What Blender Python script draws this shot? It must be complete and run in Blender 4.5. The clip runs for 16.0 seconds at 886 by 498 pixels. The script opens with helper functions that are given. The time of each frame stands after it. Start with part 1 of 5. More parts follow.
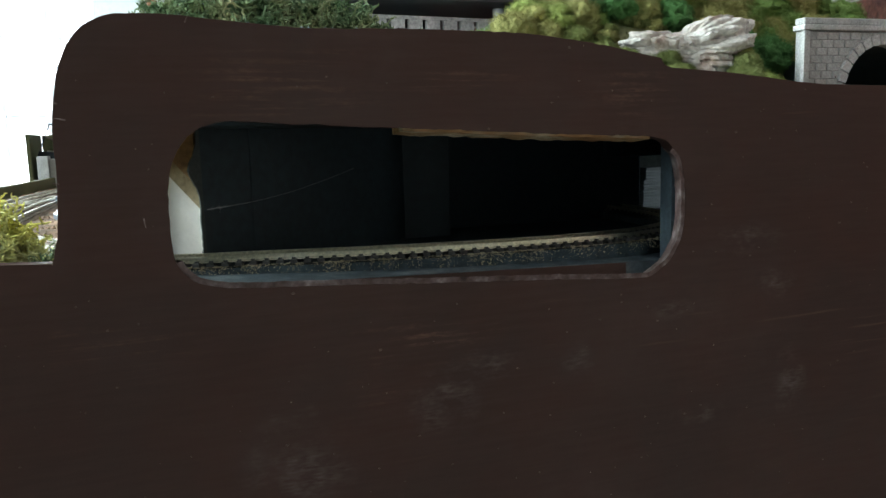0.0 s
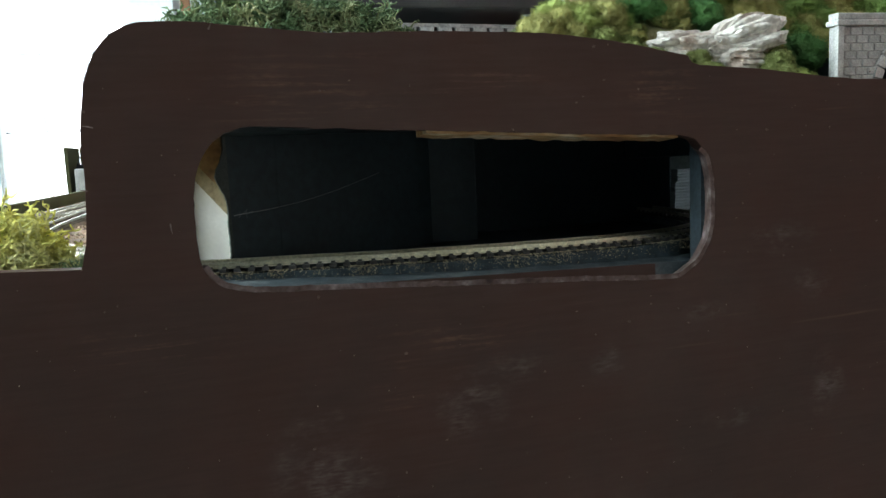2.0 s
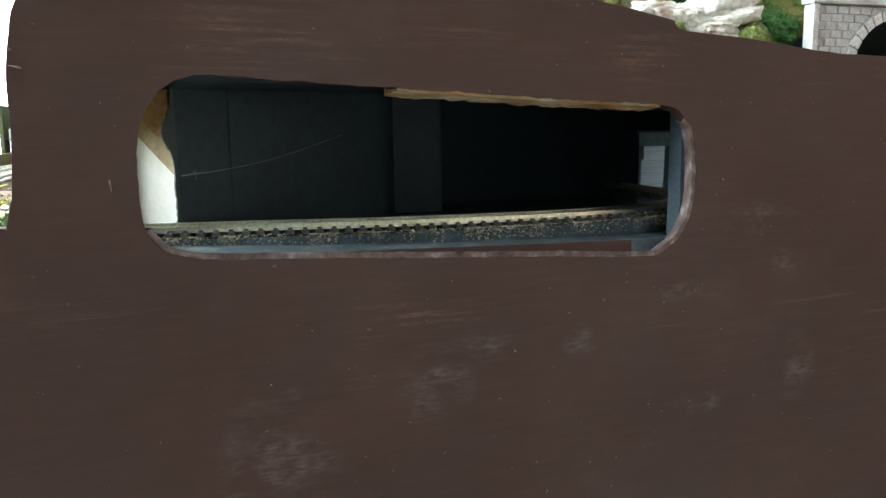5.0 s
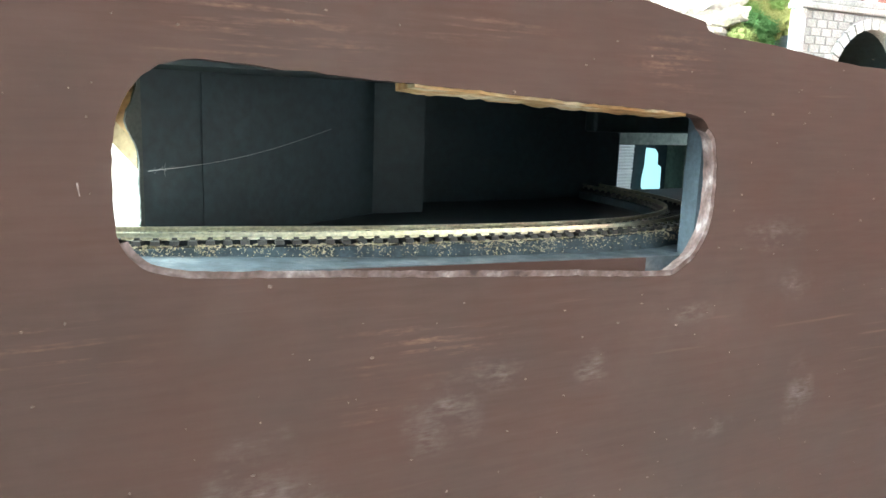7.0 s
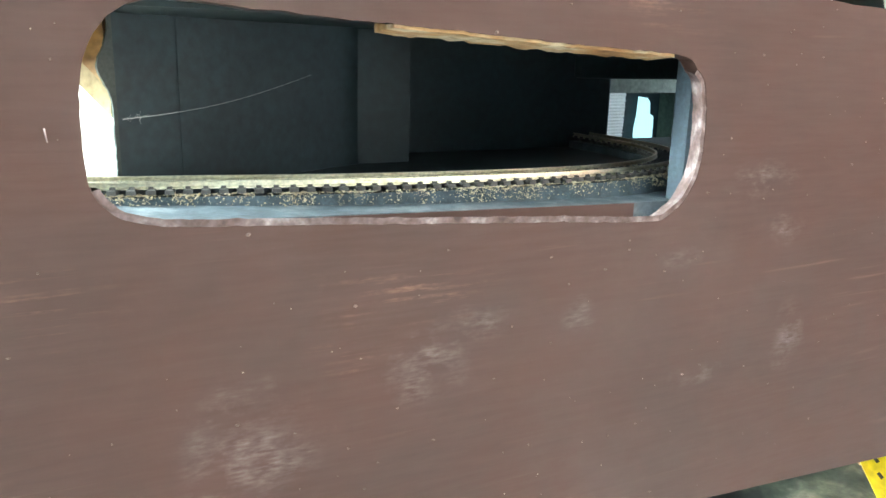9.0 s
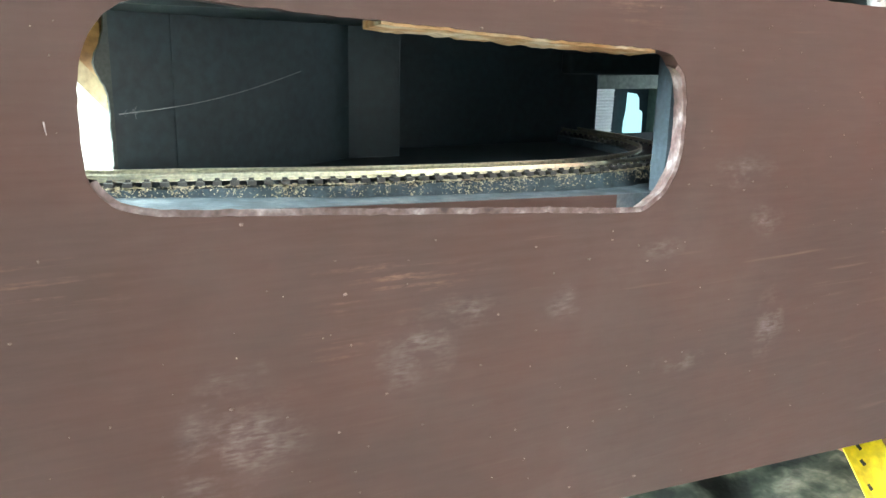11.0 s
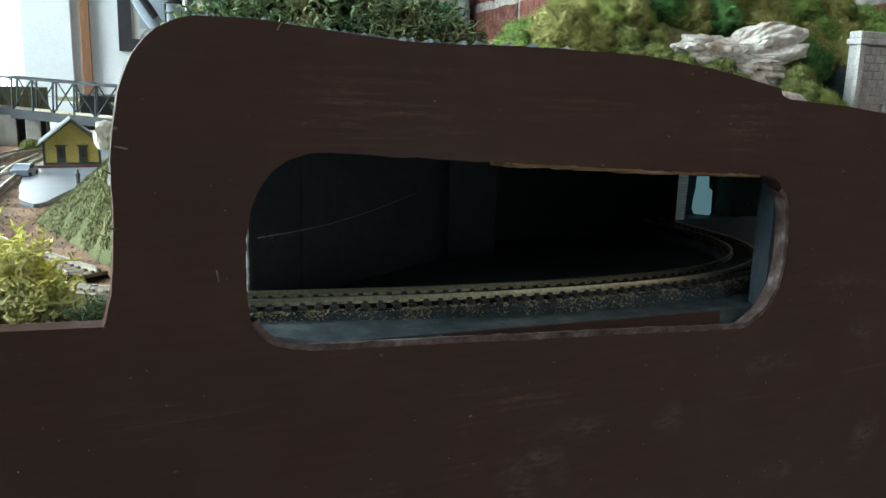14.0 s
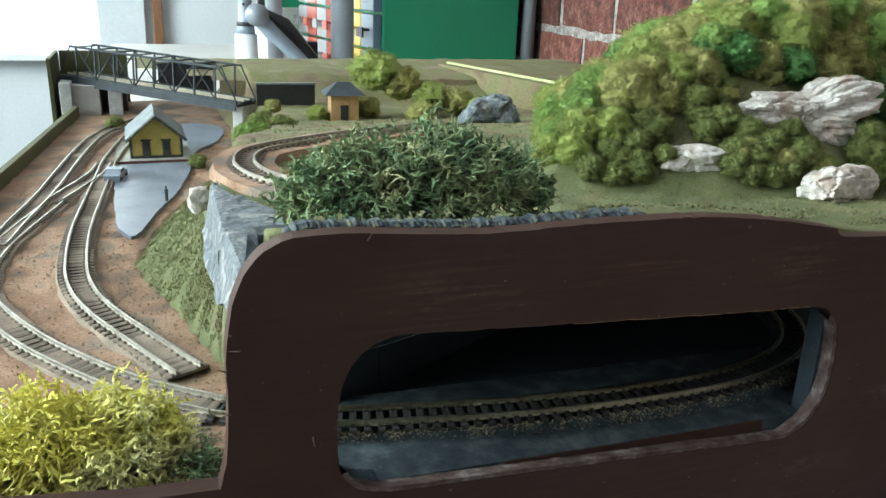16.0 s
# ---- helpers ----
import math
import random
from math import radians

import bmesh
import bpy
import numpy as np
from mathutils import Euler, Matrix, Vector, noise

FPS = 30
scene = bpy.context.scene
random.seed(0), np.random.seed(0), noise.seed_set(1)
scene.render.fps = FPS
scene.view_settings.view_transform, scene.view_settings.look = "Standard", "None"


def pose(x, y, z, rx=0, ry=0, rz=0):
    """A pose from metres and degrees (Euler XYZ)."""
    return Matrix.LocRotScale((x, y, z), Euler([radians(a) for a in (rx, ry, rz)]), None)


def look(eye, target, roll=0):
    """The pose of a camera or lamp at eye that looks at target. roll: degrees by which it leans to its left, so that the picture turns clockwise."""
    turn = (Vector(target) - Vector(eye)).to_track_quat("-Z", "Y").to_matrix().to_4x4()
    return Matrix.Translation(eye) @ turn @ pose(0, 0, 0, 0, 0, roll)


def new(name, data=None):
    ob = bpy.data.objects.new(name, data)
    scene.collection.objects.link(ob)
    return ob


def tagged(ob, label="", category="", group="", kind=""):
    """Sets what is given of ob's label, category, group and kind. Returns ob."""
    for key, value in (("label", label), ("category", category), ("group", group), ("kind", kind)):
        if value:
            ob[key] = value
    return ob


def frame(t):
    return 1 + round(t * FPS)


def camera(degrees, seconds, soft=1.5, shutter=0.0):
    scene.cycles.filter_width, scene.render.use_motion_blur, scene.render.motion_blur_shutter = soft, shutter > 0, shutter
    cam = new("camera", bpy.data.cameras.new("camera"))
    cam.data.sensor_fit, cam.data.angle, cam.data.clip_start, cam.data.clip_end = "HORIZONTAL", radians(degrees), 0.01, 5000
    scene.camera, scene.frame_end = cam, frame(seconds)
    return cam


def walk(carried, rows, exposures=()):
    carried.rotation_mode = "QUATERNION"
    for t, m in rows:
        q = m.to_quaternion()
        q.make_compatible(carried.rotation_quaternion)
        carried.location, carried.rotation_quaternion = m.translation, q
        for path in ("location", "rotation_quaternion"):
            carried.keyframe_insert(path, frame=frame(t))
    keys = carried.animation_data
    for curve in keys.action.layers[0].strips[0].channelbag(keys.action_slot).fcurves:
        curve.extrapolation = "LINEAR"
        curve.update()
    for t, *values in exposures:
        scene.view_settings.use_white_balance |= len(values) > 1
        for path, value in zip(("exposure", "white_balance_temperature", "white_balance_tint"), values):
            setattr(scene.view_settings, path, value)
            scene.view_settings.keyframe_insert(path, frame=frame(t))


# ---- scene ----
# seconds, eye x y z in metres, yaw, pitch and roll in degrees
cam = camera(58.57, 16.0)
PATH = [
    (0, -0.0088, -0.2490, 0.0404, -20.00, -8.11, -1.67),
    (0.5, -0.0084, -0.2522, 0.0403, -19.18, -7.02, -2.24),
    (1, -0.0067, -0.2492, 0.0374, -18.37, -6.92, -2.45),
    (1.5, -0.0073, -0.2485, 0.0356, -18.20, -6.93, -2.51),
    (2, -0.0058, -0.2489, 0.0383, -17.56, -7.44, -2.67),
    (2.5, -0.0040, -0.2482, 0.0376, -16.77, -7.36, -3.18),
    (3, -0.0055, -0.2479, 0.0377, -17.05, -7.95, -3.15),
    (3.5, -0.0062, -0.2485, 0.0336, -17.19, -7.18, -3.10),
    (4, -0.0025, -0.2480, 0.0332, -17.49, -7.68, -2.52),
    (6.5, -0.0174, -0.1916, 0.0362, -27.41, -10.57, 1.83),
    (7, -0.0204, -0.1898, 0.0399, -27.64, -10.76, 2.09),
    (7.5, -0.0184, -0.1892, 0.0374, -27.46, -11.33, 1.72),
    (8, -0.0158, -0.1882, 0.0367, -27.64, -13.01, 1.57),
    (8.5, -0.0174, -0.1911, 0.0391, -27.87, -13.16, 1.44),
    (9, -0.0159, -0.1887, 0.0363, -28.06, -13.83, 1.47),
    (9.5, -0.0156, -0.1907, 0.0351, -28.13, -13.96, 1.44),
    (12, -0.0182, -0.1975, 0.0362, -28.48, -13.89, 1.25),
    (12.5, -0.0196, -0.1974, 0.0370, -28.40, -13.44, 1.08),
    (13, -0.0274, -0.1965, 0.0484, -27.45, -12.55, 0.60),
    (13.5, -0.0354, -0.1962, 0.0593, -26.28, -11.46, 0.90),
    (14, -0.0429, -0.1903, 0.0625, -25.59, -11.28, 1.56),
    (14.5, -0.0505, -0.1897, 0.0737, -24.33, -11.43, 2.23),
    (15, -0.0670, -0.2011, 0.1030, -22.01, -11.22, 1.91),
    (15.5, -0.0688, -0.1996, 0.1210, -21.45, -13.31, 1.97),
    (16, -0.0502, -0.1916, 0.1402, -21.43, -18.52, 2.18),
]


def eye_pose(x, y, z, yaw, pitch, roll):
    return pose(x, y, z, 90 + pitch, 0, yaw) @ pose(0, 0, 0, 0, 0, roll)


# the film camera opens up in front of the panel and closes again
EXPOSURES = [(0, 0.2), (1.5, 0.3), (4.2, 0.55), (6.3, 2.9), (7.2, 2.95), (8.0, 3.25), (9.0, 3.25), (9.7, 3.2), (12.0, 3.12), (12.6, 2.75), (13.0, 1.25), (13.5, 0.3), (14.0, 0.08), (14.5, -0.05), (15.0, -0.28), (15.5, -0.25), (16.0, -0.02)]
walk(cam, [(t, eye_pose(*row)) for t, *row in PATH], EXPOSURES)

FLOOR, CEILING = -1.0, 1.5
WEST, NORTH, SOUTH = -1.8, 2.7, -4.0

# ---- daylight ----
world = bpy.data.worlds.new("world")
scene.world = world
world.use_nodes = True
sky = world.node_tree.nodes.new("ShaderNodeTexSky")
sky.sky_type, sky.sun_disc, sky.sun_elevation, sky.sun_rotation = "NISHITA", False, radians(40), radians(300)
world.node_tree.links.new(sky.outputs[0], world.node_tree.nodes["Background"].inputs[0])
world.node_tree.nodes["Background"].inputs[1].default_value = 0.12
sun = new("sun", bpy.data.lights.new("sun", "SUN"))
sun.data.energy, sun.data.angle, sun.data.color = 1.0, radians(10), (1, 0.95, 0.88)
sun.matrix_world = look((-3, 4, 4), (0, 0, 0))


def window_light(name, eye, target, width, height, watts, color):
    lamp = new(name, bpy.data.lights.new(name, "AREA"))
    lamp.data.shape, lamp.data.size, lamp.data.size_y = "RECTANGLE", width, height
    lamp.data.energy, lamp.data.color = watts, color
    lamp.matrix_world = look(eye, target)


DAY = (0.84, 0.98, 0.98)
# main light, put in an unseen west window that is only assumed
window_light("assumed_light_west", (WEST + 0.03, 0.95, 0.75), (0.3, 0.7, 0.1), 1.7, 1.2, 105, DAY)
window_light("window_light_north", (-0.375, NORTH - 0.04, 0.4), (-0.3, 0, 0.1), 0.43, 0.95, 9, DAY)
# added lamp that brightens the tunnel-mouth plaster and grades the panel
window_light("added_light_south_west", (WEST + 0.03, -0.2, 0.7), (0.1, 0.0, 0.0), 0.5, 1.0, 17, DAY)


# ---- materials ----
def material(name, colors, scale=40.0, rough=0.7, metal=0.0, bump=0.3, grain=400.0, stretch=(1, 1, 1), spread=(0.3, 0.7), per_piece=0.0, detail=6.0, tones=(0.72, 1.2)):
    """Colours mixed by a coarse noise, a finer grain in tone and relief; per_piece varies each object's tone."""
    m = bpy.data.materials.new(name)
    m.use_nodes = True
    n, l = m.node_tree.nodes, m.node_tree.links
    b = n["Principled BSDF"]
    co = n.new("ShaderNodeTexCoord")
    mp = n.new("ShaderNodeMapping")
    mp.inputs["Scale"].default_value = stretch
    l.new(co.outputs["Object"], mp.inputs[0])
    big = n.new("ShaderNodeTexNoise")
    big.inputs["Scale"].default_value, big.inputs["Detail"].default_value = scale, detail
    fine = n.new("ShaderNodeTexNoise")
    fine.inputs["Scale"].default_value, fine.inputs["Detail"].default_value = grain, 4.0
    l.new(mp.outputs[0], big.inputs[0]), l.new(mp.outputs[0], fine.inputs[0])
    ramp = n.new("ShaderNodeValToRGB")
    e = ramp.color_ramp.elements
    while len(e) < len(colors):
        e.new(0.5)
    for i, c in enumerate(colors):
        e[i].position = spread[0] + (spread[1] - spread[0]) * i / max(1, len(colors) - 1)
        e[i].color = (*c, 1)
    l.new(big.outputs[0], ramp.inputs[0])
    tone = n.new("ShaderNodeMapRange")
    tone.inputs["From Min"].default_value, tone.inputs["From Max"].default_value = 0.3, 0.7
    tone.inputs["To Min"].default_value, tone.inputs["To Max"].default_value = tones
    l.new(fine.outputs[0], tone.inputs[0])
    value = tone.outputs[0]
    if per_piece:
        info, vary, mul = n.new("ShaderNodeObjectInfo"), n.new("ShaderNodeMapRange"), n.new("ShaderNodeMath")
        vary.inputs["To Min"].default_value, vary.inputs["To Max"].default_value = 1 - per_piece, 1 + per_piece
        mul.operation = "MULTIPLY"
        l.new(info.outputs["Random"], vary.inputs[0])
        l.new(value, mul.inputs[0]), l.new(vary.outputs[0], mul.inputs[1])
        value = mul.outputs[0]
    mix = n.new("ShaderNodeVectorMath")
    mix.operation = "SCALE"
    l.new(ramp.outputs[0], mix.inputs[0]), l.new(value, mix.inputs["Scale"])
    l.new(mix.outputs[0], b.inputs["Base Color"])
    b.inputs["Roughness"].default_value, b.inputs["Metallic"].default_value = rough, metal
    if bump:
        bp = n.new("ShaderNodeBump")
        bp.inputs["Strength"].default_value, bp.inputs["Distance"].default_value = bump, 0.25 / grain
        l.new(fine.outputs[0], bp.inputs["Height"]), l.new(bp.outputs[0], b.inputs["Normal"])
    return m


def glow(name, color, strength):
    m = bpy.data.materials.new(name)
    m.use_nodes = True
    b = m.node_tree.nodes["Principled BSDF"]
    b.inputs["Base Color"].default_value = (*color, 1)
    b.inputs["Emission Color"].default_value, b.inputs["Emission Strength"].default_value = (*color, 1), strength
    return m


def brown_paint():
    """Brown brushed paint with brush lines, rubbed-through streaks, chalky scuffs and specks of dust."""
    m = bpy.data.materials.new("brown_brushed_paint")
    m.use_nodes = True
    n, l = m.node_tree.nodes, m.node_tree.links
    b = n["Principled BSDF"]
    co = n.new("ShaderNodeTexCoord").outputs["Object"]

    def noise_at(scale, stretch=(1, 1, 1), detail=5.0, rough=0.55, move=(0, 0, 0)):
        mp, t = n.new("ShaderNodeMapping"), n.new("ShaderNodeTexNoise")
        mp.inputs["Scale"].default_value, mp.inputs["Location"].default_value = stretch, move
        mp.inputs["Rotation"].default_value = (0, radians(-4), 0)
        t.inputs["Scale"].default_value, t.inputs["Detail"].default_value, t.inputs["Roughness"].default_value = scale, detail, rough
        l.new(co, mp.inputs[0]), l.new(mp.outputs[0], t.inputs[0])
        return t.outputs[0]

    def step(v, lo, hi, top=1.0):
        r = n.new("ShaderNodeMapRange")
        for k, x in (("From Min", lo), ("From Max", hi), ("To Max", top)):
            r.inputs[k].default_value = x
        l.new(v, r.inputs[0])
        return r.outputs[0]

    def times(a, c):
        r = n.new("ShaderNodeMath")
        r.operation = "MULTIPLY"
        l.new(a, r.inputs[0]), l.new(c, r.inputs[1])
        return r.outputs[0]

    def blend(f, a, c):
        r = n.new("ShaderNodeMix")
        r.data_type = "RGBA"
        l.new(f, r.inputs[0])
        for s, v in ((r.inputs[6], a), (r.inputs[7], c)):
            if isinstance(v, tuple):
                s.default_value = (*v, 1)
            else:
                l.new(v, s)
        return r.outputs[2]

    brush = noise_at(500, (0.09, 1, 1))
    blotch = noise_at(24, (0.8, 1, 1), 6.0, 0.6)
    col = blend(step(blotch, 0.36, 0.62), (0.0615, 0.0285, 0.0215), (0.0530, 0.0298, 0.0243))
    col = blend(step(brush, 0.35, 0.75, 0.5), col, (0.074, 0.043, 0.037))
    haze = times(step(noise_at(11, (0.8, 1, 1), 5.0, 0.65, (4, 0, 6)), 0.48, 0.70, 0.30), step(noise_at(70, (0.6, 1, 1), 4.0, 0.6, (2, 0, 3)), 0.35, 0.65))
    col = blend(haze, col, (0.105, 0.072, 0.064))

    def patches(spots):
        """A soft mask round each spot (x, z, half width, half height)."""
        total = None
        for x, z, w, h in spots:
            mp, ln = n.new("ShaderNodeMapping"), n.new("ShaderNodeVectorMath")
            mp.inputs["Scale"].default_value, mp.inputs["Location"].default_value = (1 / w, 0, 1 / h), (-x / w, 0, -z / h)
            ln.operation = "LENGTH"
            l.new(co, mp.inputs[0]), l.new(mp.outputs[0], ln.inputs[0])
            wobble, sum_up = noise_at(60, (0.8, 1, 1), 4.0, 0.6, (x * 90, 0, z * 90)), n.new("ShaderNodeMath")
            sum_up.operation, sum_up.inputs[2].default_value = "MULTIPLY_ADD", -1.2
            sum_up.inputs[1].default_value = 2.4
            l.new(wobble, sum_up.inputs[0])
            far = n.new("ShaderNodeMath")
            l.new(ln.outputs["Value"], far.inputs[0]), l.new(sum_up.outputs[0], far.inputs[1])
            mask = step(far.outputs[0], 1.25, 0.0)
            if total is not None:
                add = n.new("ShaderNodeMath")
                add.use_clamp = True
                l.new(total, add.inputs[0]), l.new(mask, add.inputs[1])
                mask = add.outputs[0]
            total = mask
        return total

    worn = patches([(0.030, 0.056, 0.030, 0.013), (0.0756, -0.026, 0.027, 0.010), (0.0557, -0.043, 0.014, 0.006), (0.160, 0.053, 0.022, 0.009), (0.088, 0.058, 0.022, 0.005), (-0.02, -0.02, 0.02, 0.008)])
    rub = times(step(noise_at(420, (0.05, 1, 1), 4.0, 0.6, (3, 0, 1)), 0.50, 0.66), worn)
    col = blend(times(rub, step(noise_at(900, (0.3, 1, 1)), 0.35, 0.62, 0.75)), col, (0.19, 0.105, 0.078))
    stray = times(step(noise_at(380, (0.04, 1, 1), 3.0, 0.5, (5, 0, 4)), 0.63, 0.74), step(noise_at(17, (0.7, 1, 1), 2.0, 0.5, (1, 0, 8)), 0.5, 0.65, 0.5))
    col = blend(stray, col, (0.15, 0.09, 0.07))
    dust = patches([(0.028, -0.067, 0.017, 0.016), (0.082, -0.048, 0.014, 0.010), (0.208, -0.003, 0.016, 0.0055), (0.233, -0.064, 0.008, 0.011), (0.135, -0.043, 0.007, 0.005), (0.100, -0.040, 0.010, 0.005), (0.190, -0.072, 0.012, 0.004), (0.225, -0.022, 0.008, 0.006), (0.175, -0.028, 0.009, 0.003)])
    chalk = times(times(dust, step(noise_at(120, (0.7, 1, 1), 4.0, 0.6, (7, 0, 2)), 0.40, 0.62)), step(noise_at(800, (0.25, 1, 1)), 0.36, 0.66, 0.48))
    col = blend(chalk, col, (0.24, 0.215, 0.21))
    specks = n.new("ShaderNodeTexVoronoi")
    specks.inputs["Scale"].default_value = 130
    l.new(co, specks.inputs[0])
    near = n.new("ShaderNodeMath")
    near.operation = "LESS_THAN"
    near.inputs[1].default_value = 0.034
    l.new(specks.outputs["Distance"], near.inputs[0])
    col = blend(times(near.outputs[0], step(noise_at(40, move=(2, 9, 4)), 0.5, 0.56)), col, (0.28, 0.23, 0.19))
    l.new(col, b.inputs["Base Color"])
    b.inputs["Roughness"].default_value = 0.58
    b.inputs["Specular IOR Level"].default_value = 0.20
    bp = n.new("ShaderNodeBump")
    bp.inputs["Strength"].default_value, bp.inputs["Distance"].default_value = 0.32, 0.0003
    l.new(brush, bp.inputs["Height"]), l.new(bp.outputs[0], b.inputs["Normal"])
    return m


BROWN = brown_paint()
SLATE = material("slate_blue_paint", [(0.022, 0.034, 0.042), (0.050, 0.070, 0.084), (0.12, 0.145, 0.155)], 130, 0.6, 0, 0.5, 600)
# the same slate toned down, with the inner edge's shade in its colour
SHADED_SLATE = material("shaded_slate_blue_paint", [(0.025, 0.04, 0.052), (0.055, 0.08, 0.10)], 60, 0.6, 0, 0.5, 600)
BLACK_PAINT = material("black_matt_paint", [(0.009, 0.020, 0.024), (0.017, 0.034, 0.040)], 22, 0.6, 0, 0.2, 300)
TAN_WOOD = material("bare_tan_hardboard", [(0.20, 0.09, 0.03), (0.33, 0.19, 0.085), (0.40, 0.30, 0.18)], 55, 0.8, 0, 0.3, 500, (0.5, 1, 1))
CRUMB = material("dried_paint_crumbs", [(0.05, 0.028, 0.022), (0.15, 0.095, 0.075)], 300, 0.5, 0, 0, 900)
WORN_EDGE = material("worn_chalky_brown_edge", [(0.045, 0.024, 0.021), (0.10, 0.062, 0.056), (0.16, 0.115, 0.110), (0.33, 0.28, 0.28)], 150, 0.8, 0, 0.6, 700)
SOIL = material("red_brown_scatter_soil", [(0.13, 0.10, 0.075), (0.26, 0.15, 0.095), (0.37, 0.23, 0.155), (0.22, 0.18, 0.14)], 26, 0.95, 0, 0.9, 900, spread=(0.36, 0.64))
GRASS = material("green_flock_grass", [(0.14, 0.125, 0.065), (0.105, 0.125, 0.050), (0.14, 0.15, 0.065), (0.19, 0.185, 0.09)], 45, 0.95, 0, 1.0, 1100)
DRY_GRASS = material("dry_olive_flock", [(0.13, 0.13, 0.055), (0.22, 0.21, 0.10)], 60, 0.95, 0, 0.8, 900)
MOSS = material("mossy_green_flock", [(0.10, 0.13, 0.048), (0.17, 0.19, 0.08)], 60, 0.95, 0, 0.8, 900)
FLOCK = material("olive_brown_flock", [(0.14, 0.10, 0.065), (0.19, 0.16, 0.085), (0.15, 0.165, 0.065), (0.25, 0.20, 0.14)], 26, 0.95, 0, 0.9, 800)
BALLAST = material("grey_brown_ballast", [(0.17, 0.135, 0.105), (0.30, 0.235, 0.18)], 60, 0.95, 0, 1.0, 1500)
CORK = material("slate_painted_roadbed", [(0.018, 0.030, 0.038), (0.05, 0.075, 0.092)], 160, 0.85, 0, 1.0, 1300)
GRIT = material("tan_grit", [(0.32, 0.27, 0.17), (0.52, 0.46, 0.33)], 300, 0.95, 0, 0.5, 2000)
RAIL = material("nickel_silver_rail", [(0.62, 0.58, 0.42), (0.72, 0.68, 0.55)], 60, 0.32, 1.0, 0.05, 900)
DULL_RAIL = material("weathered_grey_brown_rail", [(0.34, 0.31, 0.26), (0.60, 0.57, 0.50)], 90, 0.45, 0.8, 0.1, 900)
SLEEPER = material("black_plastic_sleeper", [(0.018, 0.02, 0.02), (0.045, 0.042, 0.038)], 120, 0.6, 0, 0.2, 900)
DUSTY_SLEEPER = material("dusty_brown_sleeper", [(0.10, 0.08, 0.064), (0.21, 0.17, 0.135)], 90, 0.9, 0, 0.3, 900)
ROCK = material("white_plaster_rock", [(0.30, 0.21, 0.17), (0.50, 0.42, 0.37), (0.60, 0.56, 0.52), (0.66, 0.63, 0.60)], 70, 0.9, 0, 0.9, 420, spread=(0.30, 0.56))
BLUE_ROCK = material("blue_grey_plaster_rock", [(0.07, 0.09, 0.105), (0.17, 0.195, 0.21), (0.11, 0.13, 0.145), (0.27, 0.28, 0.28)], 130, 0.9, 0, 0.9, 420, spread=(0.36, 0.64))
POND = material("still_blue_grey_pond_water", [(0.13, 0.155, 0.19), (0.17, 0.20, 0.245), (0.20, 0.225, 0.27)], 45, 0.35, 0, 0.02, 260, tones=(0.90, 1.08))
OLIVE = material("olive_green_painted_wood", [(0.055, 0.06, 0.02), (0.10, 0.10, 0.04)], 20, 0.7, 0, 0.3, 500)
STONE = material("pale_grey_cast_stone", [(0.36, 0.37, 0.37), (0.55, 0.56, 0.56)], 90, 0.85, 0, 0.6, 900, per_piece=0.08)
CONCRETE = material("grey_card_concrete", [(0.30, 0.30, 0.29), (0.40, 0.40, 0.38)], 40, 0.8, 0, 0.2, 500, tones=(0.94, 1.05))
BRIDGE = material("dark_blue_grey_bridge_plastic", [(0.022, 0.030, 0.038), (0.045, 0.058, 0.068)], 80, 0.75, 0, 0.1, 700)
YELLOW_WALL = material("ochre_yellow_model_wall", [(0.42, 0.32, 0.08), (0.52, 0.42, 0.13)], 120, 0.7, 0, 0.2, 900)
GREY_ROOF = material("weathered_grey_model_roof", [(0.12, 0.14, 0.15), (0.22, 0.245, 0.255)], 120, 0.7, 0, 0.3, 900)
DARK_TRIM = material("dark_green_model_trim", [(0.03, 0.04, 0.035), (0.05, 0.06, 0.05)], 90, 0.6, 0, 0.1, 900)
MAROON = material("maroon_painted_platform", [(0.09, 0.03, 0.028), (0.14, 0.055, 0.045)], 90, 0.8, 0, 0.2, 900)
BROWN_HUT = material("tan_brown_model_wall", [(0.32, 0.19, 0.08), (0.45, 0.29, 0.13)], 90, 0.8, 0, 0.2, 900)
LICHEN_DARK = material("dark_green_lichen", [(0.07, 0.14, 0.07), (0.15, 0.235, 0.12), (0.24, 0.30, 0.15), (0.44, 0.43, 0.24)], 90, 0.9, 0, 0.3, 900)
# darker core colour puts the shade between the stems into the bush
LICHEN_CORE_SHADE = material("shaded_green_lichen_core", [(0.05, 0.075, 0.035), (0.09, 0.12, 0.06)], 60, 0.95, 0, 0.5, 700)
LICHEN_YELLOW = material("yellow_lichen", [(0.64, 0.57, 0.08), (0.80, 0.75, 0.22), (0.88, 0.86, 0.52)], 45, 0.9, 0, 0.3, 900)
FOLIAGE = [material("foliage_" + k, c, 70, 0.95, 0, 0.6, 700, per_piece=0.12) for k, c in (
    ("bright_green", [(0.140, 0.240, 0.050), (0.230, 0.340, 0.095)]), ("olive", [(0.221, 0.221, 0.061), (0.406, 0.395, 0.149)]),
    ("dark_olive", [(0.095, 0.125, 0.032), (0.200, 0.225, 0.070)]), ("lime", [(0.200, 0.260, 0.055), (0.320, 0.375, 0.110)]),
    ("emerald", [(0.060, 0.170, 0.045), (0.110, 0.260, 0.080)]))]
WALL_PAINT = material("pale_blue_white_wall_paint", [(0.62, 0.67, 0.70), (0.68, 0.73, 0.76)], 3, 0.7, 0, 0.15, 120, tones=(0.95, 1.04))
